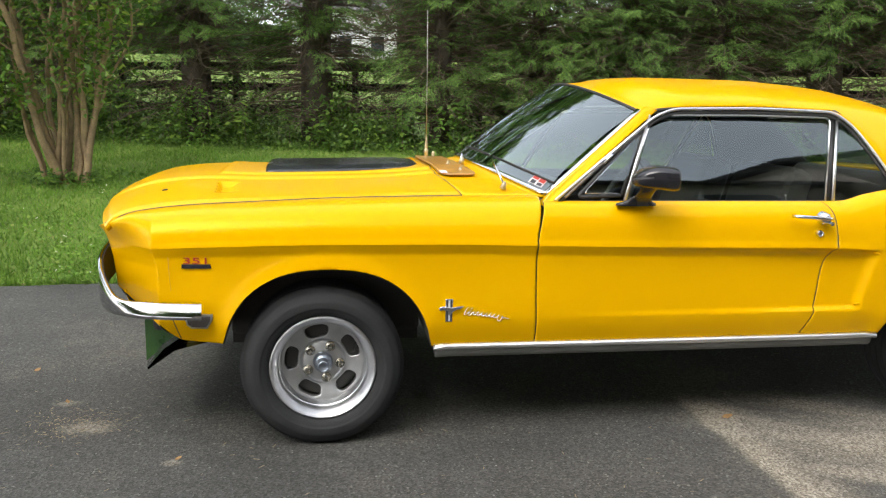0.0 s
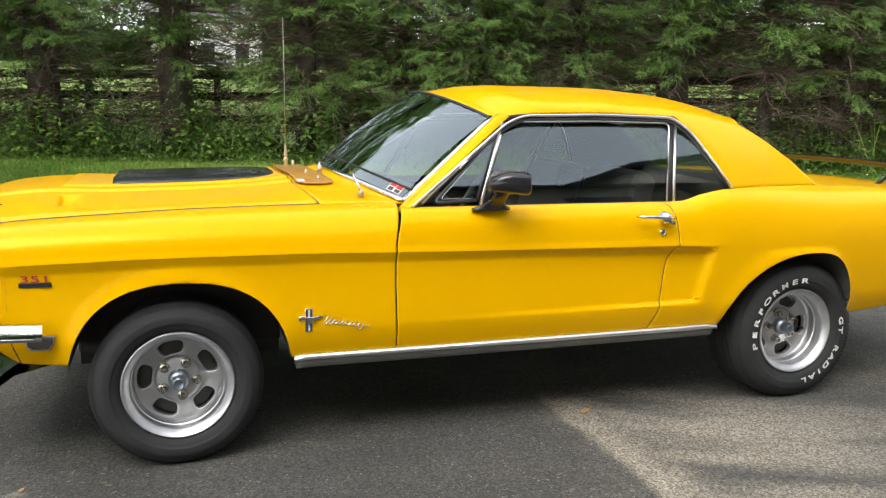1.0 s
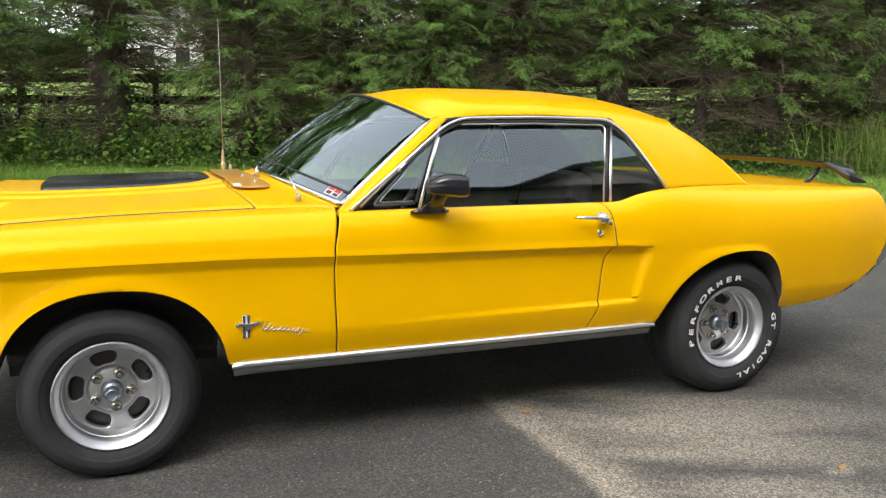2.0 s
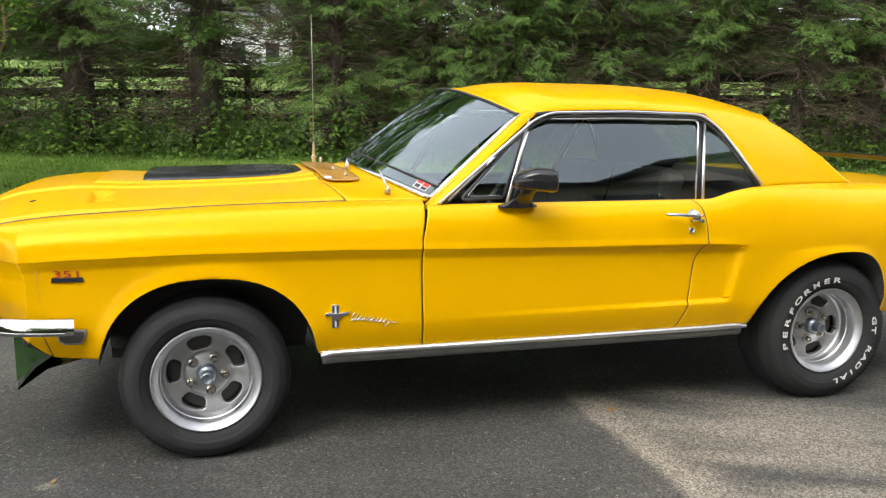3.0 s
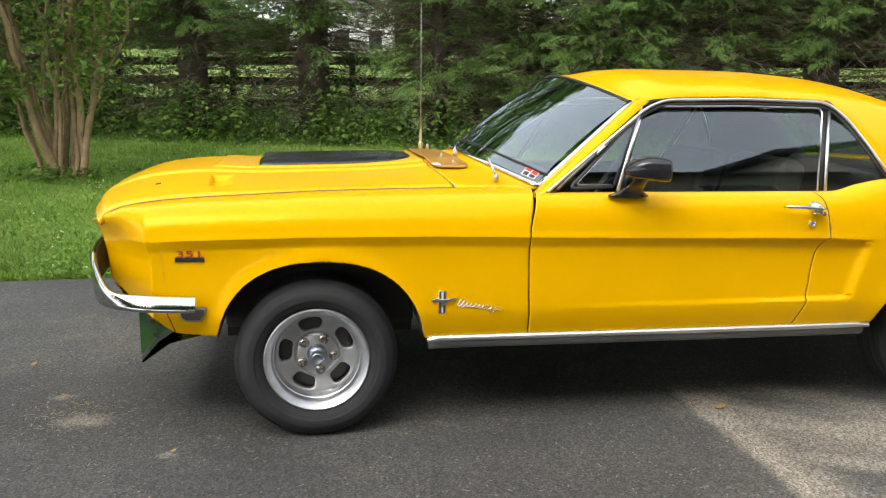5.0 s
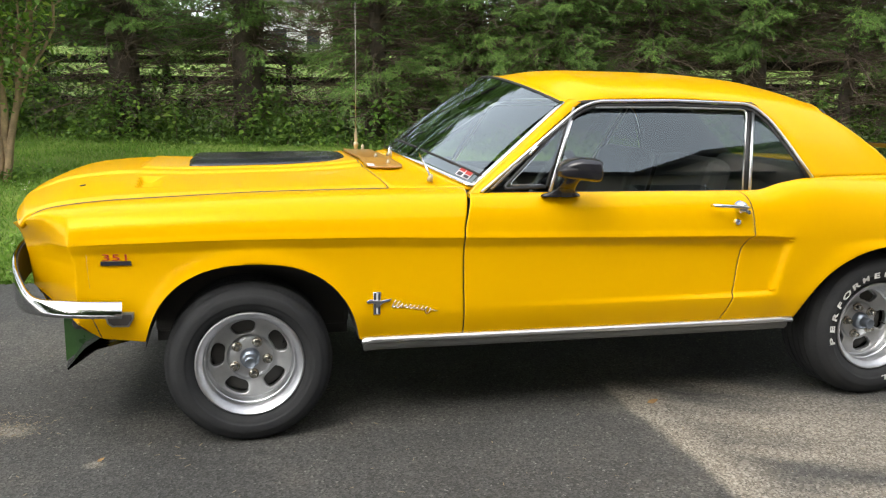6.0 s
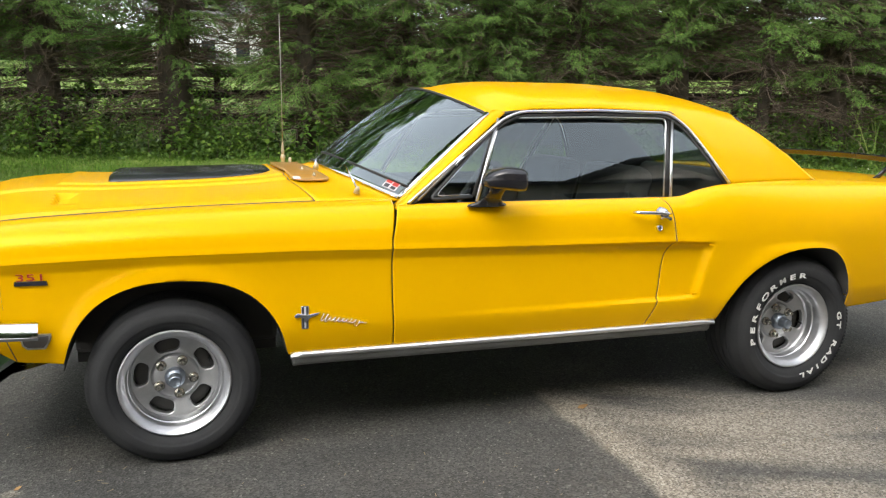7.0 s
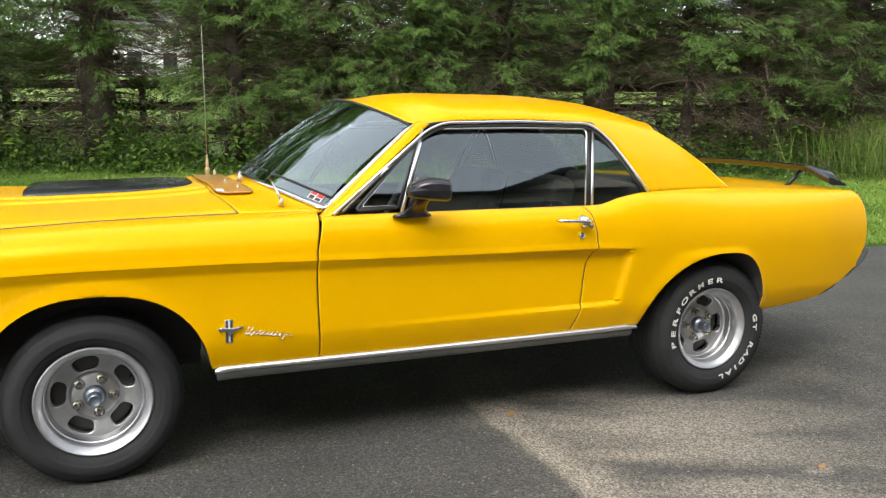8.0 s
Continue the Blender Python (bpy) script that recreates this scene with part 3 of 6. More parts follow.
def build_deck():
    ny, nx = 61, 60
    ys = np.linspace(-1, 1, ny)
    s = np.linspace(0, 1, nx)
    V, S = np.meshgrid(ys, s, indexing="ij")
    X = 2.915 + 0.06 * (1 - V**2) + (3.685 - 2.915) * S
    Y = V * (quarter_top(X)[0] - 0.003)
    Z = deck_z(X, Y)
    return solid(part("trunk_lid", clean_mesh("trunk_lid", np.stack([X, Y, Z], -1).reshape(-1, 3), grid_faces(ny, nx, flip=True)), YELLOW, car), 0.015)


build_deck()


def build_tail():
    """The concave tail panel between the quarter panels."""
    zs = np.linspace(0.52, 0.951, 24)
    ys = np.linspace(-1, 1, 31)
    verts = []
    for v in ys:
        for z in zs:
            x = float(quarter_rear_edge(z)) - 0.004 + 0.02 * (1 - v * v)
            verts.append((x, v * (0.63 + 0.17 * float(ease((0.95 - z) / 0.2))), z))
    return solid(part("tail_panel", mesh_of("tail_panel", verts, grid_faces(31, 24)), YELLOW, car), 0.01)


build_tail()


# ---- underbody ----
def underbody():
    """Floor pan, inner wheel housings and the lower body, all in dark paint."""
    pieces = []
    pieces.append(box_bm((1.62, 1.50, 0.10), (1.36, 0, 0.39), bevel=0.02))
    pieces.append(box_bm((0.46, 1.40, 0.08), (3.26, 0, 0.47), bevel=0.02))
    pieces.append(box_bm((0.22, 1.44, 0.08), (-0.53, 0, 0.47), bevel=0.02))
    pieces.append(box_bm((0.78, 1.02, 0.30), (0.02, 0, 0.50), bevel=0.02))
    pieces.append(box_bm((0.74, 0.96, 0.26), (2.70, 0, 0.52), bevel=0.02))
    out = []
    for bm in pieces:
        me = bpy.data.meshes.new("piece")
        bm.to_mesh(me)
        bm.free()
        out.append(me)
    return part("floor_pan", joined(out), UNDERBODY, car)


underbody()


def wheel_housing(x0, x1, arch, side):
    xs = np.linspace(x0, x1, 60)
    verts = []
    for x in xs:
        z = max(float(arch(x)) + 0.012, 0.335)
        yo = float(side_y(x, max(z, 0.42))) - 0.008
        verts += [(x, side * yo, z), (x, side * (yo - 0.12), z + 0.01), (x, side * 0.46, z + 0.02), (x, side * 0.45, 0.30)]
    return clean_mesh("wheel_housing", verts, grid_faces(60, 4))


for side in (-1, 1):
    part("wheel_housing", wheel_housing(-0.368, 0.408, arch_front, side), UNDERBODY, car)
    part("wheel_housing", wheel_housing(2.30, 3.012, arch_rear, side), UNDERBODY, car)

# dark inner skin, so that panel gaps and the cabin floor are closed
for side in (-1, 1):
    verts = []
    xs = np.linspace(0.43, 2.28, 40)
    for x in xs:
        for z in np.linspace(0.40, 0.75, 8):
            verts.append((x, side * (float(side_y(x, z)) - 0.035), z))
    part("inner_panel", mesh_of("inner_panel", verts, grid_faces(40, 8)), UNDERBODY, car)


# ---- rocker and its bright strip ----
def strip_along(xs, section, side):
    """Sweeps a closed (y, z) section along x on the body side."""
    verts = []
    n = len(section)
    for x in xs:
        y0 = float(side_y(x, 0.40))
        verts += [(x, side * (y0 + dy), z) for dy, z in section]
    faces = grid_faces(len(xs), n)
    for i in range(len(xs) - 1):
        faces.append((i * n + n - 1, (i + 1) * n + n - 1, (i + 1) * n, i * n))
    faces.append(tuple(range(n)))
    faces.append(tuple(range((len(xs) - 1) * n, len(xs) * n))[::-1])
    bm = bmesh.new()
    bm.from_mesh(mesh_of("strip", verts, faces))
    return bm


for side in (-1, 1):
    xs = np.linspace(0.418, 2.284, 40)
    tr = part("rocker_trim", strip_along(xs, [(-0.012, 0.398), (0.002, 0.394), (0.010, 0.386), (0.013, 0.379), (0.009, 0.372), (-0.01, 0.370)], side), TRIM_BRIGHT, car, "bright metal sill strip")
    xs = np.linspace(0.43, 2.27, 40)
    ro = part("rocker_panel", strip_along(xs, [(-0.03, 0.375), (-0.002, 0.372), (-0.006, 0.350), (-0.020, 0.335), (-0.05, 0.330), (-0.08, 0.34)], side), ROCKER, car, "grey painted sill panel")


# ---- wheels ----
CAP_METAL = mat("blue_grey_zinc", (0.30, 0.34, 0.40), (0.22, 0.25, 0.29), rough=0.34, metal=0.85, scale=40.0)


def wheel_disc(turn, dish):
    """The cast face with five rounded slots, bowed inwards; it lies in the xz plane and faces -y."""
    r0, hl, hw, a1 = 0.127, 0.046, 0.0265, math.pi / 5

    def slot(t, grow):
        c, s = math.cos(t), math.sin(t)
        u = (hl + grow) * math.copysign(abs(c) ** 0.55, c)
        v = (hw + grow) * math.copysign(abs(s) ** 0.7, s)
        return u / r0, r0 + v

    edge = [(-a1 + 2 * a1 * i / 14, 0.086) for i in range(14)] + [(a1, 0.086 + 0.081 * i / 8) for i in range(8)]
    edge += [(a1 - 2 * a1 * i / 14, 0.167) for i in range(14)] + [(-a1, 0.167 - 0.081 * i / 8) for i in range(8)]
    n = len(edge)
    verts, faces = [], []
    for k in range(5):
        base = len(verts)
        rings = []
        for step in range(8):
            loop = []
            for a, r in edge:
                t = math.atan2((r - r0) / hw, a * r0 / hl)
                a_in, r_in = slot(t, (0.0, 0.0, 0.0012, 0.004)[min(step, 3)])
                f = max(0, step - 3) / 4
                aa, rr = a_in + (a - a_in) * f, r_in + (r - r_in) * f
                y = dish + 0.014 * float(ease((0.166 - rr) / 0.075)) + (0.024, 0.004, 0.001, 0.0, 0.0, 0.0, 0.0, 0.0)[step]
                ang = turn + 2 * a1 * k + aa
                loop.append((rr * math.cos(ang), y, rr * math.sin(ang)))
            rings.append(loop)
        for loop in rings:
            verts += loop
        for i in range(7):
            for j in range(n):
                p, q = base + i * n + j, base + i * n + (j + 1) % n
                faces.append((p, q, q + n, p + n))
    bm = bmesh.new()
    bm.from_mesh(mesh_of("wheel_face", verts, faces))
    bmesh.ops.remove_doubles(bm, verts=bm.verts[:], dist=0.0004)
    bmesh.ops.recalc_face_normals(bm, faces=bm.faces[:])
    me = bpy.data.meshes.new("wheel_face")
    bm.to_mesh(me)
    bm.free()
    me.shade_smooth()
    return me


def build_wheel(x, r_tyre, side, turn, dish, width, writing):
    """dish: how far the cast face lies behind the lip."""
    w = thing("wheel", (0, 0, 0), "", "")
    rim_profile = [(0.195, 0.15), (0.190, 0.12), (0.166, dish + 0.035), (0.162, dish + 0.006), (0.164, dish - 0.004), (0.169, dish - 0.010), (0.171, dish * 0.62), (0.1745, dish * 0.58), (0.177, 0.026), (0.181, 0.018), (0.187, 0.012), (0.191, 0.006), (0.197, 0.001), (0.203, -0.003), (0.208, -0.001), (0.209, 0.006), (0.205, 0.010)]
    out = {}
    out["rim"] = (lathe(rim_profile, 96), POLISHED)
    out["wheel_face"] = (wheel_disc(turn, dish), ALUMINIUM)
    out["hub_plate"] = (lathe([(0.0, dish + 0.001), (0.076, dish + 0.001), (0.082, dish + 0.004), (0.090, dish + 0.012), (0.094, dish + 0.018)], 60), ALUMINIUM)
    out["cap"] = (lathe([(0.0, dish - 0.069), (0.013, dish - 0.070), (0.019, dish - 0.074), (0.022, dish - 0.072), (0.0235, dish - 0.066), (0.0245, dish - 0.034), (0.033, dish - 0.028), (0.037, dish - 0.022), (0.039, dish + 0.004)], 40), CAP_METAL)
    out["brake_drum"] = (lathe([(0.0, dish + 0.03), (0.13, dish + 0.03), (0.145, dish + 0.04), (0.15, dish + 0.10)], 40), UNDERBODY)
    r = r_tyre
    h = r - 0.205
    wall = [(-0.10, 0.012), (0.0, 0.006), (0.06, -0.004), (0.14, -0.012), (0.22, -0.0165), (0.285, -0.0185), (0.295, -0.0205), (0.33, -0.0215), (0.40, -0.022), (0.50, -0.0215), (0.60, -0.020), (0.615, -0.018), (0.68, -0.0145), (0.76, -0.008), (0.83, 0.0), (0.89, 0.009), (0.94, 0.018), (0.975, 0.026)]
    tyre = [(0.203 + (h + 0.002) * a, b) for a, b in wall]
    y = 0.034
    while y < width - 0.06:
        tyre += [(r, y), (r, y + 0.026), (r - 0.007, y + 0.028), (r - 0.007, y + 0.034), (r, y + 0.036)]
        y += 0.038
    tyre += [(r - 0.002, width - 0.05), (0.205 + 0.93 * h, width - 0.04), (0.205 + 0.6 * h, width - 0.02), (0.205 + 0.2 * h, width - 0.025), (0.203, width - 0.04)]
    me = lathe(tyre, 128)
    me.materials.append(RUBBER)
    # shoulder blocks of the tread
    lugs_v, lugs_f = [], []
    for i in range(110):
        a = 2 * math.pi * i / 110
        for s, (ra, ya, rb, yb) in enumerate([(r - 0.004, 0.022, 0.205 + 0.86 * h, -0.0005)]):
            for da in (-0.017, 0.017):
                lugs_v += [((ra + 0.001) * math.cos(a + da), ya, (ra + 0.001) * math.sin(a + da)), ((rb + 0.001) * math.cos(a + da), yb - 0.0022, (rb + 0.001) * math.sin(a + da))]
            k = len(lugs_v) - 4
            lugs_f.append((k, k + 1, k + 3, k + 2))
    lm = mesh_of("lugs", lugs_v, lugs_f, False)
    lm.materials.append(RUBBER)
    me = joined([me, lm])
    for v in me.vertices:
        if v.co.z < -r + 0.006:
            v.co.z = -r + 0.006
            v.co.y -= 0.004 if v.co.y < 0.05 else 0
    me.shade_smooth()
    me.set_sharp_from_angle(angle=radians(70))
    out["tyre"] = (me, None)
    k = 0.967 if r < 0.32 else 0.955
    for name in ("rim", "wheel_face", "hub_plate"):
        out[name][0].transform(Matrix.Diagonal((k, 1, k, 1)))
    place = Matrix.Translation((x, side * 0.845, r - 0.006)) @ (Matrix() if side < 0 else Matrix.Rotation(math.pi, 4, "Z"))
    w.parent = car
    w.matrix_parent_inverse = Matrix.Translation(car.location).inverted()
    w.location = (0, 0, 0)

    def put(name, me, m, label=""):
        ob = new(name, me)
        if m and not me.materials:
            me.materials.append(m)
        me.name = name
        ob.parent = w
        ob.matrix_basis = place
        if label:
            ob["label"] = label
        return ob

    for name, (me, m) in out.items():
        put(name, me, m)
    for i in range(5):
        a = turn + math.pi / 5 + 2 * math.pi * i / 5
        nut = lathe([(0.0, -0.036), (0.008, -0.035), (0.0125, -0.029), (0.013, -0.011), (0.019, -0.009), (0.021, 0.0)], 12)
        nut.transform(Matrix.Translation((0.066 * math.cos(a), dish + 0.003, 0.066 * math.sin(a))))
        put("lug_nut", nut, NUT_METAL)
    a = turn + 2 * math.pi * 4 / 5 - 0.12
    valve = tube([(0.140 * math.cos(a), dish + 0.03, 0.140 * math.sin(a)), (0.133 * math.cos(a), dish - 0.012, 0.133 * math.sin(a))], [0.0045, 0.0035], 8)
    put("valve_stem", valve, BLACK_TRIM)
    if writing:
        rr = 0.205 + 0.30 * h
        for word, mid, step, wide in writing:
            for i, ch in enumerate(word):
                if ch == " ":
                    continue
                a = mid - (i - (len(word) - 1) / 2) * step
                g = text_mesh(ch, 0.039, 0.002, 0.0011)
                g.transform(Matrix.Diagonal((wide * (0.75 if ch == "M" else 1.0), 0.82, 1, 1)))
                for v in g.vertices:
                    v.co.x += 0.12 * v.co.y
                g.transform(Matrix.Translation((rr * math.cos(a), -0.0225, rr * math.sin(a))) @ Matrix.Rotation(math.pi / 2 - a, 4, "Y") @ Matrix.Rotation(math.pi / 2, 4, "X"))
                put("raised_letter", g, WHITE, "white raised tyre letter")
    w.name = "wheel"
    return w


LETTERS = [("PERFORMER", radians(140), radians(13.2), 1.6), ("GT RADIAL", radians(-34), radians(10.8), 1.4)]
build_wheel(0.0, R_FRONT, -1, radians(101), 0.086, 0.24, None)
build_wheel(WB, R_REAR, -1, radians(70), 0.108, 0.27, LETTERS)
build_wheel(0.0, R_FRONT, 1, radians(80), 0.086, 0.24, None)
build_wheel(WB, R_REAR, 1, radians(40), 0.098, 0.27, LETTERS)


# ---- cowl, pillars and window frames ----
def cowl_point(v, q):
    """The cowl panel: v across the car from -1 to 1, q from the hood's rear edge to the windshield."""
    xf, yf = 0.549 - 0.09 * (1 - v**2), v * 0.699
    zf = hood_z(np.asarray(xf - 0.003), np.asarray(yf)) - 0.003
    k = 1 - v**2
    xr, zr = 0.885 - 0.225 * k, 0.953 + 0.107 * k - 0.006
    return xf + (xr - xf) * q, yf + (v * 0.716 - yf) * q, zf + (zr - zf) * q - 0.010 * np.sin(math.pi * q) * k


def build_cowl():
    ny, nx = 61, 14
    V, S = np.meshgrid(np.linspace(-1, 1, ny), np.linspace(0, 1, nx), indexing="ij")
    return solid(part("cowl", clean_mesh("cowl", np.stack(cowl_point(V, S), -1).reshape(-1, 3), grid_faces(ny, nx, flip=True)), YELLOW, car), 0.01)


build_cowl()


def wp(x, z, side, out=0.0):
    """A point in the leaning plane of the side windows."""
    return Vector((x, side * (0.806 - 0.55 * (z - 0.94) + out), z + out * 0.4))


def band(points, width, thick, side, up=None):
    n = up or Vector((0, side * 0.876, 0.482))
    return tube(points, thick, 8, True, width / thick, n)


def fillet(pts, r=0.03, n=5):
    """Rounds the inner corners of an (x, z) line."""
    out = [pts[0]]
    for a, b, c in zip(pts, pts[1:], pts[2:]):
        A, B, C = Vector((*a, 0)), Vector((*b, 0)), Vector((*c, 0))
        k = min(r, (A - B).length * 0.45, (C - B).length * 0.45)
        p, q = B + (A - B).normalized() * k, B + (C - B).normalized() * k
        for i in range(n + 1):
            t = i / n
            v = p * (1 - t) ** 2 + B * 2 * t * (1 - t) + q * t * t
            out.append((v.x, v.y))
    return out + [pts[-1]]


OPENING = fillet([(0.893, 0.941), (1.352, 1.264), (1.440, 1.296), (1.80, 1.303), (2.165, 1.294), (2.245, 1.228), (2.318, 1.110), (2.384, 0.984)], 0.06, 7)


def inset(line, d):
    out = []
    for i, p in enumerate(line):
        a, b = Vector(line[max(i - 1, 0)]), Vector(line[min(i + 1, len(line) - 1)])
        t = (b - a).normalized()
        out.append((p[0] + t.y * d, p[1] - t.x * d))
    return out


def flat_pane(pts, side, out):
    """A pane that bows outwards, cut to an (x, z) outline."""
    zs = [p[1] for p in pts]
    z0, z1 = min(zs) + 0.0005, max(zs) - 0.0005
    rows, cols = 22, 16
    verts = []
    for i in range(rows):
        z = z0 + (z1 - z0) * i / (rows - 1)
        cut = []
        for (xa, za), (xb, zb) in zip(pts, pts[1:] + pts[:1]):
            if (za - z) * (zb - z) <= 0 and za != zb:
                cut.append(xa + (xb - xa) * (z - za) / (zb - za))
        a, b = min(cut), max(cut)
        bow = 0.020 * (1 - ((z - 1.10) / 0.17) ** 2) - 0.006
        verts += [wp(a + (b - a) * j / (cols - 1), z, side, out + bow) for j in range(cols)]
    bm = bmesh.new()
    bm.from_mesh(mesh_of("pane", verts, grid_faces(rows, cols)))
    bmesh.ops.remove_doubles(bm, verts=bm.verts[:], dist=0.0002)
    for f in bm.faces:
        f.smooth = True
    return bm


for side in (-1, 1):
    d = doors[side]
    # windshield pillar
    verts = []
    for i in range(21):
        t = -0.09 + 1.14 * i / 20
        f = Vector((0.885 + 0.417 * t, side * (0.716 - 0.114 * t), 0.951 + 0.336 * t))
        u = t
        r = wp(0.893 + (1.352 - 0.893) * u, 0.941 + (1.275 - 0.941) * u, side, 0.004)
        for j in range(9):
            s = j / 8
            p = f.lerp(r, s)
            verts.append(p + Vector((-0.5, side * 0.7, 0.5)).normalized() * 0.010 * math.sin(math.pi * s))
    solid(part("windshield_pillar", mesh_of("windshield_pillar", verts, grid_faces(21, 9, flip=side < 0)), YELLOW, car), 0.012, lined=VINYL)
    part("drip_moulding", band([wp(x, z, side, 0.010) for x, z in inset(OPENING, 0.003)], 0.0068, 0.006, side), TRIM_BRIGHT, car, "bright drip moulding")
    part("weatherstrip", band([wp(x, z, side, 0.0) for x, z in inset(OPENING, 0.015)], 0.0085, 0.005, side), BLACK_TRIM, car)
    # door glass with its bright edge, and the vent pane
    glass_line = fillet([(1.190, 0.930), (1.338, 1.246), (1.368, 1.273), (1.80, 1.279), (2.147, 1.273), (2.033, 0.930)], 0.02)
    part("window_glass", flat_pane(glass_line, side, -0.010), SIDE_GLASS, d, "dark tinted door glass, wound up")
    edge = fillet([(1.186, 0.945), (1.335, 1.243), (1.372, 1.270), (1.80, 1.276), (2.148, 1.270), (2.040, 0.940)], 0.03)
    part("glass_frame", band([wp(x, z, side, -0.002) for x, z in edge], 0.0036, 0.005, side), TRIM_BRIGHT, d, "thin bright window edge")
    part("division_bar", band([wp(1.178, 0.940, side, 0.002), wp(1.258, 1.105, side, 0.002), wp(1.336, 1.268, side, 0.002)], 0.0062, 0.006, side), TRIM_BRIGHT, d, "bright vent window bar")
    vent = fillet([(0.990, 0.950), (1.165, 0.950), (1.292, 1.208), (0.990, 0.950)], 0.02)
    part("vent_glass", flat_pane(vent[:-1], side, -0.008), SIDE_GLASS, d)
    ventframe = fillet([(1.165, 0.958), (0.985, 0.952), (1.298, 1.214), (1.172, 0.962)], 0.03)
    part("vent_frame", band([wp(x, z, side, -0.002) for x, z in ventframe], 0.008, 0.006, side), BLACK_TRIM, d)
    inner = fillet([(1.155, 0.966), (1.012, 0.964), (1.275, 1.188)], 0.02)
    part("vent_bead", band([wp(x, z, side, 0.003) for x, z in inner], 0.0016, 0.003, side), CHROME, d)
    part("pillar_channel", band([wp(x, z, side, 0.004) for x, z in [(0.935, 0.950), (1.07, 1.052), (1.205, 1.152), (1.325, 1.238)]], 0.006, 0.006, side), STEEL, d)
    part("vent_latch", band([wp(1.112, 1.078, side, 0.008), wp(1.14, 1.103, side, 0.012), wp(1.152, 1.112, side, 0.010)], 0.007, 0.006, side), CHROME, d)
    # rear quarter pane
    qline = fillet([(2.080, 0.938), (2.184, 1.262), (2.218, 1.232), (2.290, 1.106), (2.348, 0.984), (2.235, 0.968), (2.130, 0.940)], 0.015)
    part("quarter_glass", flat_pane(qline, side, -0.012), SIDE_GLASS, car, "dark tinted rear quarter glass")
    part("quarter_glass_frame", band([wp(2.074, 0.938, side, -0.002), wp(2.126, 1.10, side, -0.002), wp(2.180, 1.268, side, -0.002)], 0.0072, 0.006, side), TRIM_BRIGHT, car)
    part("glass_seal", band([wp(2.055, 0.936, side, -0.008), wp(2.109, 1.10, side, -0.008), wp(2.163, 1.270, side, -0.008)], 0.012, 0.004, side), BLACK_TRIM, car)
    part("belt_seal", band([wp(x, 0.936, side, -0.006) for x in (0.93, 1.2, 1.6, 2.05)], 0.006, 0.006, side), BLACK_TRIM, d)
    part("lock_pin", tube([wp(1.889, 0.930, side, -0.03), wp(1.888, 0.960, side, -0.03), wp(1.888, 0.963, side, -0.03), wp(1.888, 0.970, side, -0.03)], [0.003, 0.003, 0.0045, 0.0045], 8), CHROME, d)
    # door handle: a grip bar on two feet with a thumb button
    part("handle_foot", moved(lathe([(0.0, -0.030), (0.014, -0.028), (0.022, -0.020), (0.026, 0.0), (0.028, 0.012)], 24), Matrix.Translation((1.985, side * 0.890, 0.876)) @ (Matrix() if side < 0 else Matrix.Rotation(math.pi, 4, "Z"))), CHROME, d)
    part("door_handle", tube([(2.012, side * 0.918, 0.878), (1.985, side * 0.924, 0.880), (1.93, side * 0.925, 0.884), (1.88, side * 0.924, 0.887), (1.853, side * 0.916, 0.888), (1.845, side * 0.895, 0.887)], [0.005, 0.0075, 0.007, 0.0068, 0.007, 0.0065], 12, True, 0.8), CHROME, d, "chrome pull handle")
    part("handle_button", moved(lathe([(0.0, -0.012), (0.008, -0.011), (0.009, 0.0)], 16), Matrix.Translation((2.004, side * 0.912, 0.858)) @ (Matrix() if side < 0 else Matrix.Rotation(math.pi, 4, "Z"))), CHROME, d)
    part("door_lock", moved(lathe([(0.0, -0.010), (0.006, -0.010), (0.0075, -0.012), (0.012, -0.010), (0.0145, -0.004), (0.0155, 0.006)], 24), Matrix.Translation((1.970, side * 0.893, 0.816)) @ (Matrix() if side < 0 else Matrix.Rotation(math.pi, 4, "Z"))), CHROME, d)
    # rub marks of the blind scoop
    for px, pz, tilt in ((2.236, 0.731, 12), (2.172, 0.521, -6)):
        py = side * (float(side_y(px, pz)) + 0.001)
        part("scoop_bead", box_bm((0.030, 0.012, 0.009), (px, py, pz), Matrix.Rotation(radians(tilt), 3, "Y"), 0.004), YELLOW, car)


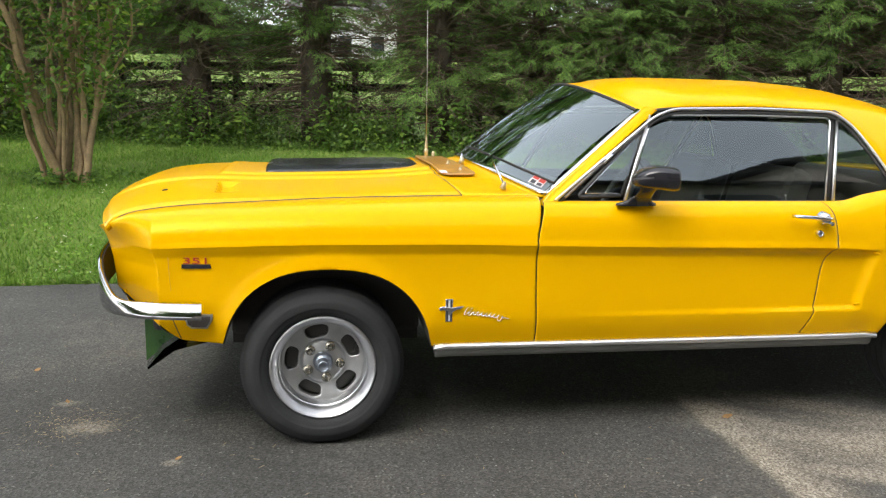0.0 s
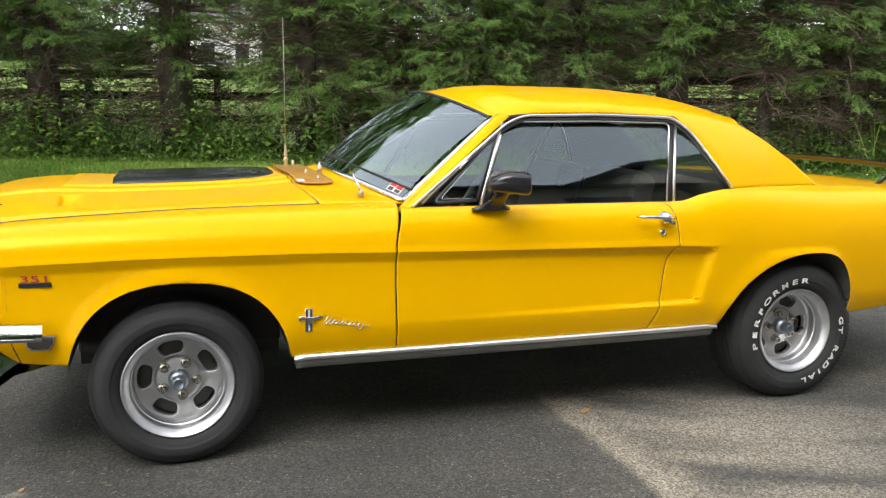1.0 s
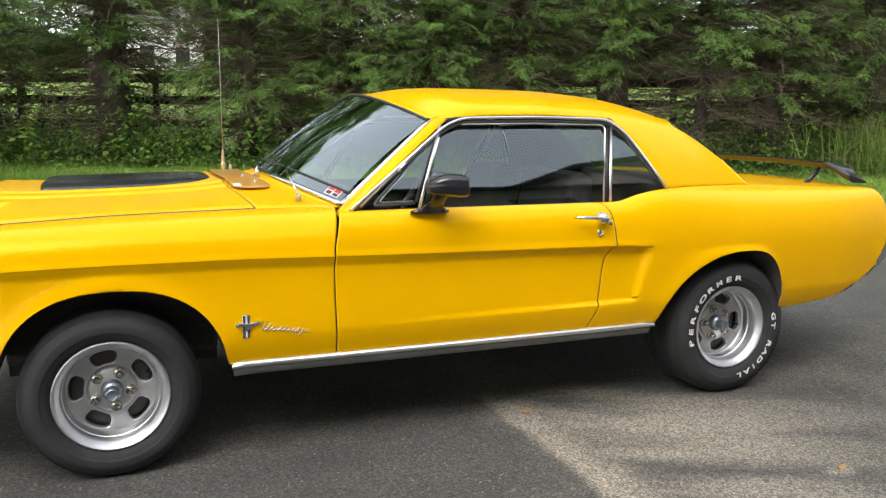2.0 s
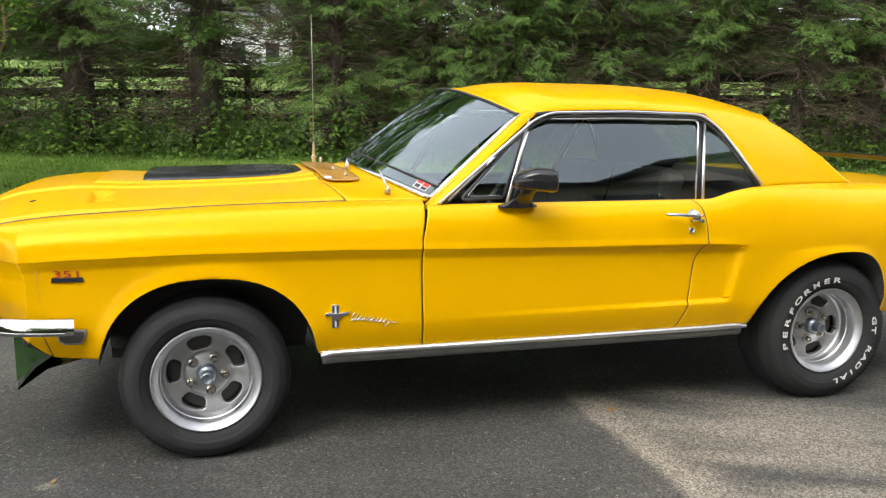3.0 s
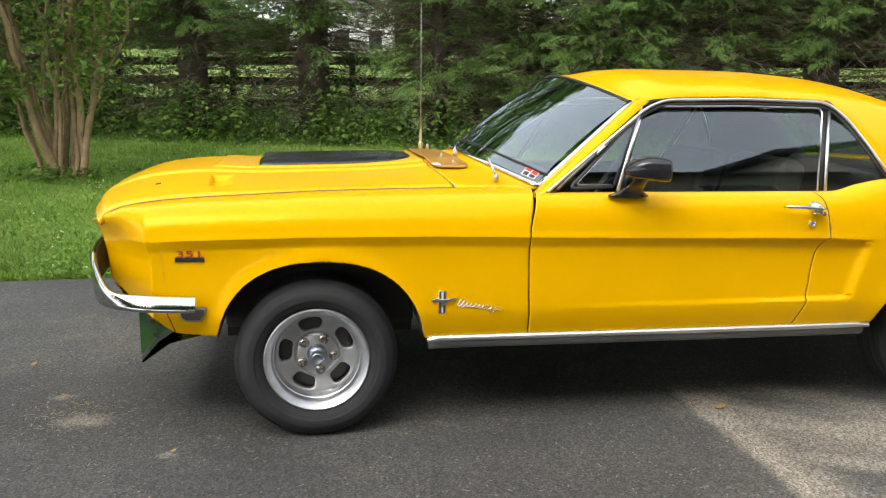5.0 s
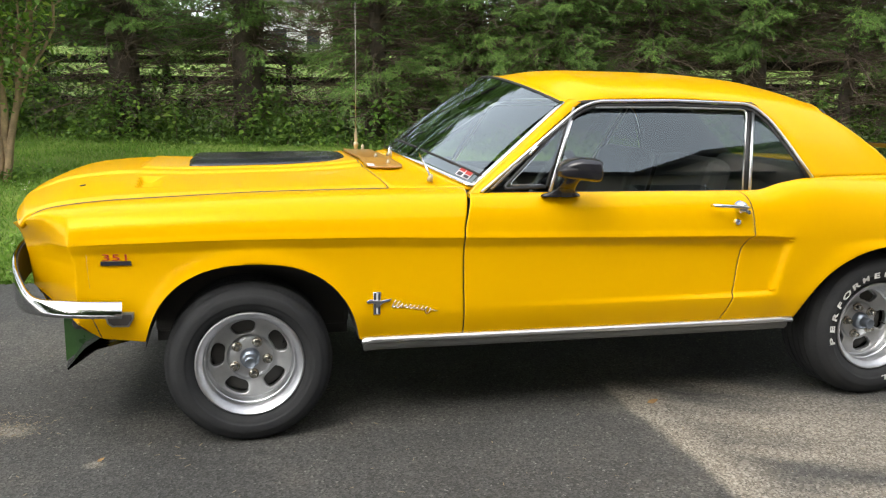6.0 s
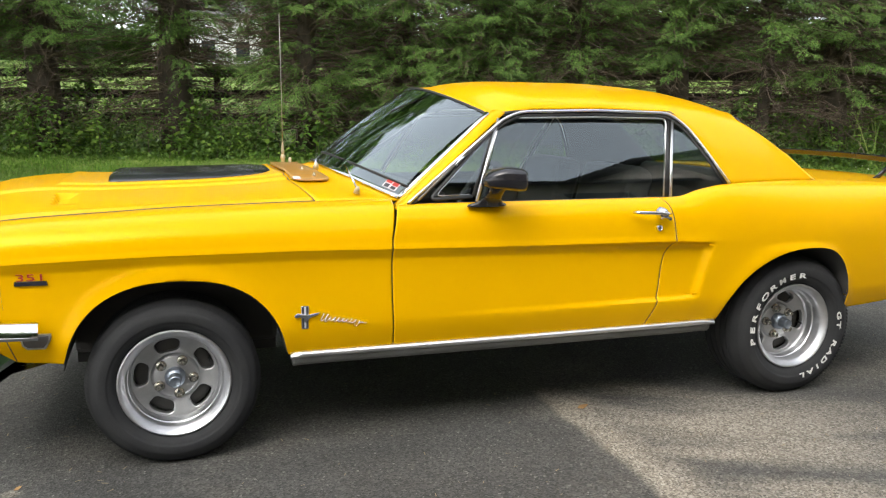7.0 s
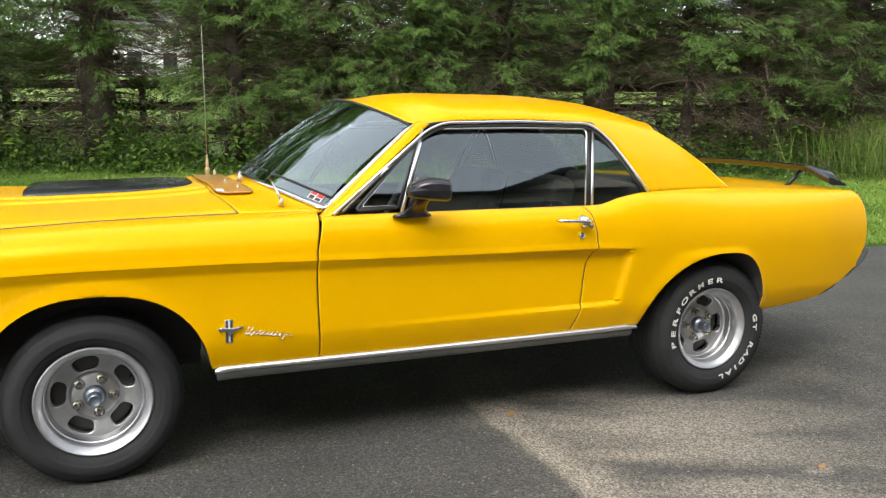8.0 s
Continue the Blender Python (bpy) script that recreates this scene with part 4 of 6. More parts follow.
def mirror(side):
    """A bullet-shaped black door mirror on a tapered foot."""
    def ring_at(cx, cy, cz, ry, rz, n=20, p=0.75):
        return [(cx, cy + ry * math.copysign(abs(math.cos(a)) ** p, math.cos(a)), cz + rz * math.copysign(abs(math.sin(a)) ** p, math.sin(a))) for a in (2 * math.pi * i / n for i in range(n))]
    rows = []
    for x, ry, rz, dz in ((1.150, 0.010, 0.007, -0.008), (1.154, 0.024, 0.016, -0.006), (1.166, 0.042, 0.026, -0.001), (1.192, 0.058, 0.036, 0.004), (1.224, 0.068, 0.0425, 0.0075), (1.262, 0.073, 0.045, 0.005), (1.296, 0.074, 0.045, 0.001), (1.306, 0.072, 0.043, 0.0), (1.304, 0.066, 0.038, 0.0)):
        rows.append(ring_at(x, 0, dz, ry, rz, 20, 0.62))
    verts = [v for r in rows for v in r]
    n = 20
    faces = [(i * n + k, i * n + (k + 1) % n, (i + 1) * n + (k + 1) % n, (i + 1) * n + k) for i in range(len(rows) - 1) for k in range(n)]
    faces.append(tuple(range(n)))
    m = Matrix.Translation((0.0, side * 0.955, 1.038))
    out = part("mirror_shell", moved(mesh_of("mirror_shell", verts, faces), m), BLACK_PAINT, doors[side], "gloss black bullet mirror")
    bm = bmesh.new()
    bm.from_mesh(out.data)
    bmesh.ops.recalc_face_normals(bm, faces=bm.faces[:])
    bm.to_mesh(out.data)
    bm.free()
    out.data.shade_smooth()
    bm = bmesh.new()
    bm.faces.new([bm.verts.new(v) for v in ring_at(1.298, side * 0.955, 1.038, 0.066, 0.038)])
    part("mirror_glass", bm, CHROME, doors[side])
    # the foot
    rows = []
    for z, x0, x1, yo, ry in ((0.926, 1.122, 1.288, 0.858, 0.030), (0.934, 1.124, 1.286, 0.858, 0.030), (0.942, 1.150, 1.268, 0.866, 0.026), (0.956, 1.172, 1.252, 0.885, 0.022), (0.972, 1.182, 1.246, 0.912, 0.020), (0.990, 1.184, 1.244, 0.938, 0.020), (1.010, 1.186, 1.256, 0.95, 0.024)):
        rows.append([((x0 + x1) / 2 + (x1 - x0) / 2 * math.cos(a), side * yo + ry * math.sin(a), z) for a in (2 * math.pi * i / n for i in range(n))])
    verts = [v for r in rows for v in r]
    faces = [(i * n + k, i * n + (k + 1) % n, (i + 1) * n + (k + 1) % n, (i + 1) * n + k) for i in range(len(rows) - 1) for k in range(n)]
    faces.append(tuple(range(n))[::-1])
    part("mirror_foot", mesh_of("mirror_foot", verts, faces), BLACK_PAINT, doors[side])


mirror(-1)

# ---- windshield trim, wipers and sticker ----
ys = np.linspace(-0.716, 0.716, 41)
part("windshield_trim", tube([(ws_bottom(y)[0] - 0.006, y, ws_bottom(y)[1] + 0.004) for y in ys], 0.005, 8, True, 2.2, (-0.6, 0, 0.8)), CHROME, car, "chrome lower windshield moulding")
ys = np.linspace(-0.60, 0.60, 41)
part("windshield_header_trim", tube([(ws_top(y)[0] - 0.004, y, ws_top(y)[1] + 0.001) for y in ys], 0.0026, 8, True, 2.6, (-0.6, 0, 0.8)), BLACK_TRIM, car)
for side in (-1, 1):
    part("windshield_side_trim", tube([(0.882 + 0.417 * t, side * (0.713 - 0.114 * t), 0.956 + 0.336 * t) for t in np.linspace(0, 1, 9)], 0.005, 8, True, 2.4, (-0.6, side * 0.5, 0.6)), CHROME, car, "chrome windshield side moulding")


def wiper(y, lean, tilt, rise):
    base = Vector((0.721, y, 0.968)) if y < -0.4 else Vector((0.624, y, 1.038))
    part("wiper_pivot", tube([base, base + Vector((0.004, 0, 0.018)), base + Vector((0.006, 0, 0.03))], [0.013, 0.011, 0.006], 12), BRASS, car)
    tip = base + Vector((tilt, lean, rise))
    part("wiper_arm", tube([base + Vector((0, 0, 0.02)), base + Vector((tilt * 0.4, lean * 0.4, rise * 0.5 + 0.004)), tip], [0.009, 0.007, 0.004], 8, True, 0.6), CHROME, car, "chrome wiper arm")
    part("wiper_blade", tube([(ws_bottom(yy)[0] + 0.045, yy, ws_bottom(yy)[1] + 0.040) for yy in np.linspace(y - 0.05, y + 0.33, 8)], 0.005, 6), BLACK_TRIM, car)


wiper(-0.655, 0.09, -0.026, 0.112)
wiper(-0.235, 0.06, 0.020, 0.066)


def glass_point(y, t):
    s = y / 0.65
    xb, zb = ws_bottom(s * 0.70)
    xt, zt = ws_top(s * 0.59)
    b = 0.012 * math.sin(math.pi * t)
    return Vector((xb + (xt - xb) * t - b, s * (0.70 + (0.59 - 0.70) * t), zb + (zt - zb) * t + b))


def sticker(y0, y1, t0, t1, material, out, name, label=""):
    bm = bmesh.new()
    n = Vector((-0.55, -0.25, 0.8)).normalized() * out
    bm.faces.new([bm.verts.new(glass_point(y, t) + n) for y, t in ((y0, t0), (y1, t0), (y1, t1), (y0, t1))])
    return part(name, bm, material, car, label)


sticker(-0.632, -0.570, 0.030, 0.115, PAPER, 0.002, "inspection_sticker", "small white and red window sticker")
sticker(-0.630, -0.604, 0.066, 0.111, RED, 0.0035, "sticker_print")
sticker(-0.600, -0.573, 0.074, 0.111, RED, 0.0035, "sticker_print")
sticker(-0.628, -0.606, 0.035, 0.060, DARK_PRINT, 0.0035, "sticker_print")
sticker(-0.598, -0.576, 0.035, 0.066, DARK_PRINT, 0.0035, "sticker_print")


# ---- hood fittings ----
def scoop():
    """A long black hood insert, square in front and tapering to the rear."""
    n, m = 40, 41
    verts = []
    for i in range(n):
        s = i / (n - 1)
        x = -0.228 + 0.66 * s
        w = float(key(s, (0, 0.285), (0.05, 0.292), (0.55, 0.290), (0.8, 0.268), (0.94, 0.23), (1.0, 0.17)))
        h = float(key(s, (0, 0.015), (0.04, 0.021), (0.5, 0.021), (0.85, 0.015), (1.0, 0.004)))
        for j in range(m):
            t = -1 + 2 * j / (m - 1)
            flank = 0.062
            y = t * w
            lift = h * min(1.0, (w - abs(y)) / flank) ** 0.8
            z = float(hood_z(np.array(x), np.array(y))) + lift + 0.001
            verts.append((x, y, z))
    me = mesh_of("hood_scoop", verts, grid_faces(n, m, flip=False))
    bm = bmesh.new()
    bm.from_mesh(me)
    bmesh.ops.recalc_face_normals(bm, faces=bm.faces[:])
    bm.to_mesh(me)
    bm.free()
    me.shade_smooth()
    return solid(part("hood_scoop", me, BLACK_PAINT, hood, "gloss black hood scoop insert"), 0.012)


scoop()


def scoop_front():
    verts = []
    ys = np.linspace(-0.285, 0.285, 21)
    for y in ys:
        z = float(hood_z(np.array(-0.228), np.array(y)))
        verts += [(-0.228, y, z - 0.004), (-0.230, y, z + 0.015 * float(ease((0.285 - abs(y)) / 0.06)))]
    return part("scoop_front", mesh_of("scoop_front", verts, grid_faces(21, 2)), BLACK_PAINT, hood)


scoop_front()


def cowl_plate():
    """A thin tan sheet lying on the cowl behind the hood, with rounded corners."""
    nv, ns = 40, 14
    verts = []
    for i in range(nv):
        v = -0.65 + 1.25 * i / (nv - 1)
        trim = 0.10 * max(0.0, 1 - i / 2.0) ** 2
        for j in range(ns):
            q = 0.03 + trim + (0.61 - 2 * trim) * j / (ns - 1)
            x, y, z = cowl_point(v, q)
            verts.append((x, y, z + 0.014))
    me = mesh_of("cowl_plate", verts, grid_faces(nv, ns, flip=True))
    ob = solid(part("cowl_plate", me, BROWN_PLATE, car, "tan plastic plate over the cowl"), 0.006)
    for v, q in ((-0.36, 0.42), (-0.54, 0.46)):
        x, y, z = cowl_point(v, q)
        z += 0.012
        part("plate_stud", tube([(x, y, z), (x, y, z + 0.006), (x, y, z + 0.007), (x, y, z + 0.016)], [0.008, 0.008, 0.0055, 0.0048], 10), BRASS, ob)
    x, y, z = cowl_point(-0.60, 0.10)
    part("plate_label", box_bm((0.030, 0.05, 0.001), (x, y, z + 0.0165), Matrix.Rotation(radians(7), 3, "X")), PAPER, ob)


cowl_plate()

# dark seams along the hood
for side in (-1, 1):
    xs = np.linspace(-0.80, 0.545, 60)
    part("hood_seam", tube([(x, side * (float(fender_top(x)[0]) - 0.0035), float(fender_top(x)[1]) - 0.0015) for x in xs], 0.0048, 6), UNDERBODY, car)
ys = np.linspace(-0.697, 0.697, 61)
part("cowl_seam", tube([(0.547 - 0.09 * (1 - (y / 0.697) ** 2), y, float(hood_z(np.array(0.543 - 0.09 * (1 - (y / 0.697) ** 2)), np.array(y))) - 0.003) for y in ys], 0.0034, 6), UNDERBODY, car)
# aerial with its stepped foot, on the far fender
ax, ay, az = 0.592, 0.690, 0.950
part("aerial_foot", moved(lathe([(0.0, -0.175), (0.004, -0.174), (0.0065, -0.150), (0.0085, -0.125), (0.0095, -0.112), (0.007, -0.106), (0.013, -0.098), (0.0145, -0.088), (0.011, -0.080), (0.012, -0.040), (0.021, -0.004), (0.024, 0.010)], 20), Matrix.Translation((ax, ay, az)) @ Matrix.Rotation(radians(-90), 4, "X")), BRASS, car)
part("aerial_mast", tube([(ax, ay, az + 0.17), (ax, ay, 1.45), (ax - 0.002, ay - 0.001, 1.80)], [0.0028, 0.0022, 0.0016], 6), STEEL, car, "thin aerial mast")
part("aerial_nut", tube([(ax + 0.034, ay - 0.03, az - 0.005), (ax + 0.034, ay - 0.03, az + 0.085), (ax + 0.034, ay - 0.03, az + 0.092)], [0.006, 0.009, 0.004], 10), BRASS, car)
part("washer_nozzle", box_bm((0.022, 0.010, 0.005), (-0.605, -0.53, float(hood_z(np.array(-0.605), np.array(-0.53))) + 0.002), Matrix.Rotation(radians(-12), 3, "Y"), 0.002), BLACK_TRIM, hood)


# ---- badges on the fenders ----
def on_side(me, x, z, side, out=0.003, scale=1.0):
    """Lays a flat mesh (its xy plane) on the body side."""
    for v in me.vertices:
        X, Z, O = x + v.co.x * scale, z + v.co.y * scale, v.co.z
        v.co = (X, side * (float(side_y(X, Z)) + out + O), Z)
    return me


def bar(pts, w):
    """A ribbon in the xy plane, slightly thick."""
    return tube([(x, y, 0) for x, y in pts], w * 0.45, 8, True, 1.0 / 0.45 * 0.5, (0, 0, 1))


def fender_badges(side):
    plate = outline_mesh([[(-0.052, -0.010), (0.052, -0.010), (0.049, 0.004), (-0.051, 0.004)]], 0.004, 0.001)
    base = part("number_badge", on_side(plate, -0.452, 0.709, side, 0.003), BLACK_PAINT, car, "small dark fender badge with red digits")
    t = text_mesh("351", 0.048, 0.003)
    t.transform(Matrix.Diagonal((1.40, 0.72, 1, 1)))
    part("badge_digits", on_side(t, -0.452, 0.7255, side, 0.004), RED, base)
    # tri-bar emblem with a flying bar across, then a long script-like wave
    part("emblem_bar", on_side(outline_mesh([[(-0.0135, -0.043), (0.0105, -0.043), (0.0135, 0.043), (-0.0135, 0.043)]], 0.003, 0.001), 0.474, 0.531, side, 0.002), CHROME, car)
    for dx, m in ((-0.008, DARK_PRINT), (0.0, PAPER), (0.008, DARK_PRINT)):
        part("emblem_stripe", on_side(outline_mesh([[(dx - 0.0032, -0.040), (dx + 0.0028, -0.040), (dx + 0.0032, 0.040), (dx - 0.0032, 0.040)]], 0.002), 0.474, 0.531, side, 0.005), m, car)
    part("emblem_wing", on_side(outline_mesh([[(-0.040, 0.010), (-0.028, 0.016), (-0.010, 0.013), (0.012, 0.010), (0.030, 0.013), (0.052, 0.016), (0.046, 0.009), (0.026, 0.004), (0.012, -0.004), (0.002, -0.016), (-0.006, -0.012), (-0.004, 0.0), (-0.022, 0.004), (-0.036, 0.002)]], 0.003, 0.0015), 0.474, 0.531, side, 0.007), CHROME, car, "chrome emblem of a plain winged bar")
    wave = []
    for i in range(190):
        q = i / 189
        turn = q * 2 * math.pi * 11
        amp = (0.0135 if q < 0.17 else 0.0058 + 0.0032 * math.sin(q * 31) ** 2) * (1.0 if q < 0.80 else max(0.06, 1 - (q - 0.80) * 9))
        lift = amp * math.sin(turn)
        wave.append((0.532 + 0.172 * q + 0.75 * lift + 0.0035 * math.cos(turn), 0.529 - 0.034 * q + lift - 0.011 * math.exp(-(((q - 0.80) / 0.025) ** 2))))
    part("emblem_flourish", on_side(bar([(x - 0.60, y - 0.51) for x, y in wave], 0.0030), 0.60, 0.510, side, 0.004), CHROME, car, "chrome looping flourish")


fender_badges(-1)
fender_badges(1)


# ---- front end ----
def bumper_line(side):
    """The bar from the middle round the corner to its end on the fender."""
    return [(-0.842, 0.0, 0.655), (-0.840, side * 0.25, 0.655), (-0.834, side * 0.46, 0.652), (-0.822, side * 0.60, 0.645), (-0.808, side * 0.70, 0.627), (-0.776, side * 0.80, 0.594), (-0.712, side * 0.880, 0.566), (-0.60, side * 0.905, 0.556), (-0.48, side * 0.908, 0.550), (-0.432, side * 0.905, 0.548)]


def smooth_line(pts, n=6):
    out = []
    p = [Vector(q) for q in pts]
    for i in range(len(p) - 1):
        a, b, c, d = p[max(i - 1, 0)], p[i], p[i + 1], p[min(i + 2, len(p) - 1)]
        for k in range(n):
            t = k / n
            out.append(0.5 * ((2 * b) + (c - a) * t + (2 * a - 5 * b + 4 * c - d) * t * t + (3 * b - a - 3 * c + d) * t**3))
    return out + [p[-1]]


def blade(path, section, taper, way=1, lean=lambda s: 0.0):
    """Sweeps an (out, up) section along a level path; taper scales it, and lean tips its face, at each point."""
    verts = []
    n = len(section)
    for i, p in enumerate(path):
        t = (path[min(i + 1, len(path) - 1)] - path[max(i - 1, 0)]).normalized()
        o = Vector((t.y, -t.x, 0)).normalized() * way
        k = taper(i / (len(path) - 1))
        q = lean(i / (len(path) - 1))
        verts += [p + o * (a + q * b) + Vector((0, 0, b * k)) for a, b in section]
    faces = [(i * n + k, i * n + (k + 1) % n, (i + 1) * n + (k + 1) % n, (i + 1) * n + k) for i in range(len(path) - 1) for k in range(n)]
    faces += [tuple(range(n)), tuple(range((len(path) - 1) * n, len(path) * n))[::-1]]
    me = mesh_of("blade", verts, faces)
    bm = bmesh.new()
    bm.from_mesh(me)
    bmesh.ops.recalc_face_normals(bm, faces=bm.faces[:])
    bm.to_mesh(me)
    bm.free()
    me.shade_smooth()
    me.set_sharp_from_angle(angle=radians(50))
    return me


half_l = smooth_line(bumper_line(-1))
half_r = smooth_line(bumper_line(1))
path = half_l[::-1] + half_r[1:]
SECTION = [(0.006, 0.050), (0.012, 0.052), (0.0175, 0.050), (0.0205, 0.044), (0.0225, 0.015), (0.022, -0.010), (0.020, -0.026), (0.013, -0.037), (0.004, -0.040), (0.006, -0.020), (0.008, 0.0), (0.006, 0.03)]
BACK_SECTION = [(0.0055, 0.047), (0.001, 0.047), (0.003, 0.0), (0.000, -0.037), (0.0035, -0.037), (0.0055, 0.0)]


def front_taper(s):
    e = abs(s - 0.5) * 2
    return 0.62 + 0.95 * (1 - float(ease((e - 0.50) / 0.20)))


def front_lean(s):
    e = abs(s - 0.5) * 2
    return -0.36 + 0.36 * (1 - float(ease((e - 0.64) / 0.12)))


part("front_bumper", blade(path, SECTION, front_taper, -1, front_lean), BUMPER_CHROME, car, "chrome wrap-round front bumper")
part("bumper_back", blade(path, BACK_SECTION, front_taper, -1, front_lean), BLACK_TRIM, car, "dark back of the front bumper")
for side in (-1, 1):
    # marker lamp low on the fender
    loop = [(-0.048, 0.023), (0.048, 0.023), (0.047, 0.006), (0.030, -0.024), (-0.026, -0.024), (-0.040, -0.012)]
    lamp = part("marker_lamp", on_side(outline_mesh([loop], 0.012, 0.003), -0.449, 0.504, side, 0.004), STEEL, car, "smoked side marker lamp in a bright frame")
    loop2 = [(x * 0.84, z * 0.70) for x, z in loop]
    part("lamp_lens", on_side(outline_mesh([loop2], 0.012, 0.003), -0.449, 0.504, side, 0.009), AMBER, lamp)
    # seams of the headlamp housing and the valance
    part("panel_seam", on_side(bar([(0.0, 0.07), (0.002, 0.0), (0.006, -0.055)], 0.0014), -0.551, 0.67, side, 0.0), BROWN_PLATE, car)
    part("valance_seam", on_side(bar([(-0.018, 0.05), (0.0, 0.0), (0.016, -0.048)], 0.004), -0.532, 0.48, side, 0.0004), UNDERBODY, car)
    # headlamp in its deep bucket
    part("headlamp_bucket", moved(lathe([(0.105, -0.08), (0.104, -0.02), (0.100, 0.03), (0.095, 0.05)], 40), Matrix.Translation((-0.70, side * 0.50, 0.715)) @ Matrix.Rotation(radians(-90), 4, "Z")), YELLOW, car)
    part("headlamp", moved(lathe([(0.0, -0.03), (0.05, -0.026), (0.08, -0.012), (0.088, 0.01), (0.093, 0.014), (0.096, 0.03)], 40), Matrix.Translation((-0.67, side * 0.50, 0.715)) @ Matrix.Rotation(radians(-90), 4, "Z")), CHROME, car)


def front_shell():
    """The nose panel round the grille, closing the front."""
    verts = []
    ys = np.linspace(-0.655, 0.655, 41)
    for y in ys:
        xf = float(hood_front(y))
        zt = float(hood_z(np.array(xf + 0.03), np.array(y))) - 0.024
        x = xf + 0.02
        verts += [(x, y, zt), (x + 0.02, y, zt - 0.03), (x + 0.10, y, zt - 0.05), (x + 0.10, y, 0.60), (x + 0.04, y, 0.58), (x + 0.06, y, 0.53), (x + 0.14, y, 0.46), (x + 0.24, y, 0.43), (x + 0.30, y, 0.425)]
    me = mesh_of("nose_panel", verts, grid_faces(41, 9))
    return solid(part("nose_panel", me, YELLOW, car), 0.006)


front_shell()
for k in range(7):
    part("grille_bar", tube([(-0.790, y, 0.62 + 0.025 * k) for y in np.linspace(-0.42, 0.42, 9)], 0.004, 6), BLACK_TRIM, car)
# black chin spoiler; the glossy plate behind its corner has reflected grass painted in as green
verts = []
for y in np.linspace(-0.66, 0.66, 31):
    e = abs(y) / 0.66
    back = 0.05 * e**4
    verts += [(-0.60 + back, y, 0.385), (-0.66 + back, y, 0.345), (-0.712 + back * 0.7, y, 0.268), (-0.709 + back * 0.7, y, 0.261), (-0.62 + back, y, 0.335), (-0.42, y, 0.372)]
part("chin_spoiler", mesh_of("chin_spoiler", verts, grid_faces(31, 6), True), BLACK_PAINT, car, "black chin spoiler under the front")
GREEN = mat("grass_reflection_green", (0.025, 0.085, 0.018), (0.05, 0.13, 0.03), rough=0.3, scale=14.0, coat=0.5)
bm = bmesh.new()
bm.faces.new([bm.verts.new((x, -0.60, z)) for x, z in ((-0.690, 0.47), (-0.690, 0.278), (-0.606, 0.350), (-0.53, 0.40), (-0.62, 0.47))])
solid(part("grass_tinted_bracket", bm, GREEN, car, "glossy plate with a grass reflection painted in green beside the chin spoiler"), 0.006)

# ---- rear end ----
path = smooth_line([(3.690, -0.838, 0.613), (3.712, -0.822, 0.614), (3.745, -0.765, 0.616), (3.785, -0.60, 0.62), (3.80, 0.0, 0.62), (3.785, 0.60, 0.62), (3.745, 0.765, 0.616), (3.712, 0.822, 0.614), (3.690, 0.838, 0.613)])
part("rear_bumper", blade(path, [(-0.01, 0.055), (0.008, 0.052), (0.020, 0.03), (0.022, -0.01), (0.012, -0.05), (-0.008, -0.065), (-0.008, 0.0)], lambda s: 1.0, 1, lambda s: 0.40), BUMPER_CHROME, car, "chrome rear bumper")
LENS = mat("red_lens", (0.30, 0.01, 0.008), (0.24, 0.01, 0.008), rough=0.15, coat=0.6)
for side in (-1, 1):
    for k in range(3):
        part("tail_lamp", box_bm((0.03, 0.055, 0.13), (3.735, side * (0.46 + 0.085 * k), 0.775), Matrix.Rotation(radians(-14), 3, "Y"), 0.01), LENS, car, "red vertical tail lamp")
verts = []
for y in np.linspace(-0.78, 0.78, 25):
    verts += [(3.68, y, 0.58), (3.56, y, 0.50), (3.38, y, 0.435), (3.05, y, 0.43)]
part("rear_valance", mesh_of("rear_valance", verts, grid_faces(25, 4)), YELLOW, car)


def wing():
    """A glossy black blade over the trunk, its ends swept down and back."""
    verts = []
    ys = np.linspace(-1, 1, 49)
    sec = [(0.0, 0.008), (0.010, 0.014), (0.05, 0.012), (0.10, 0.006), (0.145, -0.002), (0.145, -0.010), (0.09, -0.016), (0.035, -0.022), (0.012, -0.016)]
    for v in ys:
        e = float(ease((abs(v) - 0.86) / 0.14))
        y = v * 0.665
        x = 3.548 - 0.01 * v * v + 0.075 * e
        z = 1.077 - 0.016 * v * v - 0.058 * e
        k = 1.0 - 0.12 * e
        verts += [(x + a * k, y, z + b - 0.02 * e * a / 0.13) for a, b in sec]
    n = len(sec)
    faces = [(i * n + k, i * n + (k + 1) % n, (i + 1) * n + (k + 1) % n, (i + 1) * n + k) for i in range(len(ys) - 1) for k in range(n)]
    faces += [tuple(range(n)), tuple(range((len(ys) - 1) * n, len(ys) * n))[::-1]]
    me = mesh_of("rear_wing", verts, faces)
    bm = bmesh.new()
    bm.from_mesh(me)
    bmesh.ops.recalc_face_normals(bm, faces=bm.faces[:])
    bm.to_mesh(me)
    bm.free()
    me.shade_smooth()
    me.set_sharp_from_angle(angle=radians(40))
    w = part("rear_wing", me, BLACK_PAINT, car, "gloss black rear wing on two struts")
    for side in (-1, 1):
        part("wing_strut", tube([(3.48, side * 0.50, 0.955), (3.54, side * 0.50, 1.00), (3.61, side * 0.50, 1.066)], [0.016, 0.013, 0.013], 8, True, 0.6), BLACK_PAINT, w)


wing()


# ---- cabin ----
def cushion(name, size, at, tilt, parent, bevel=0.05):
    return part(name, box_bm(size, at, Matrix.Rotation(radians(tilt), 3, "Y"), bevel, 3), VINYL, parent)


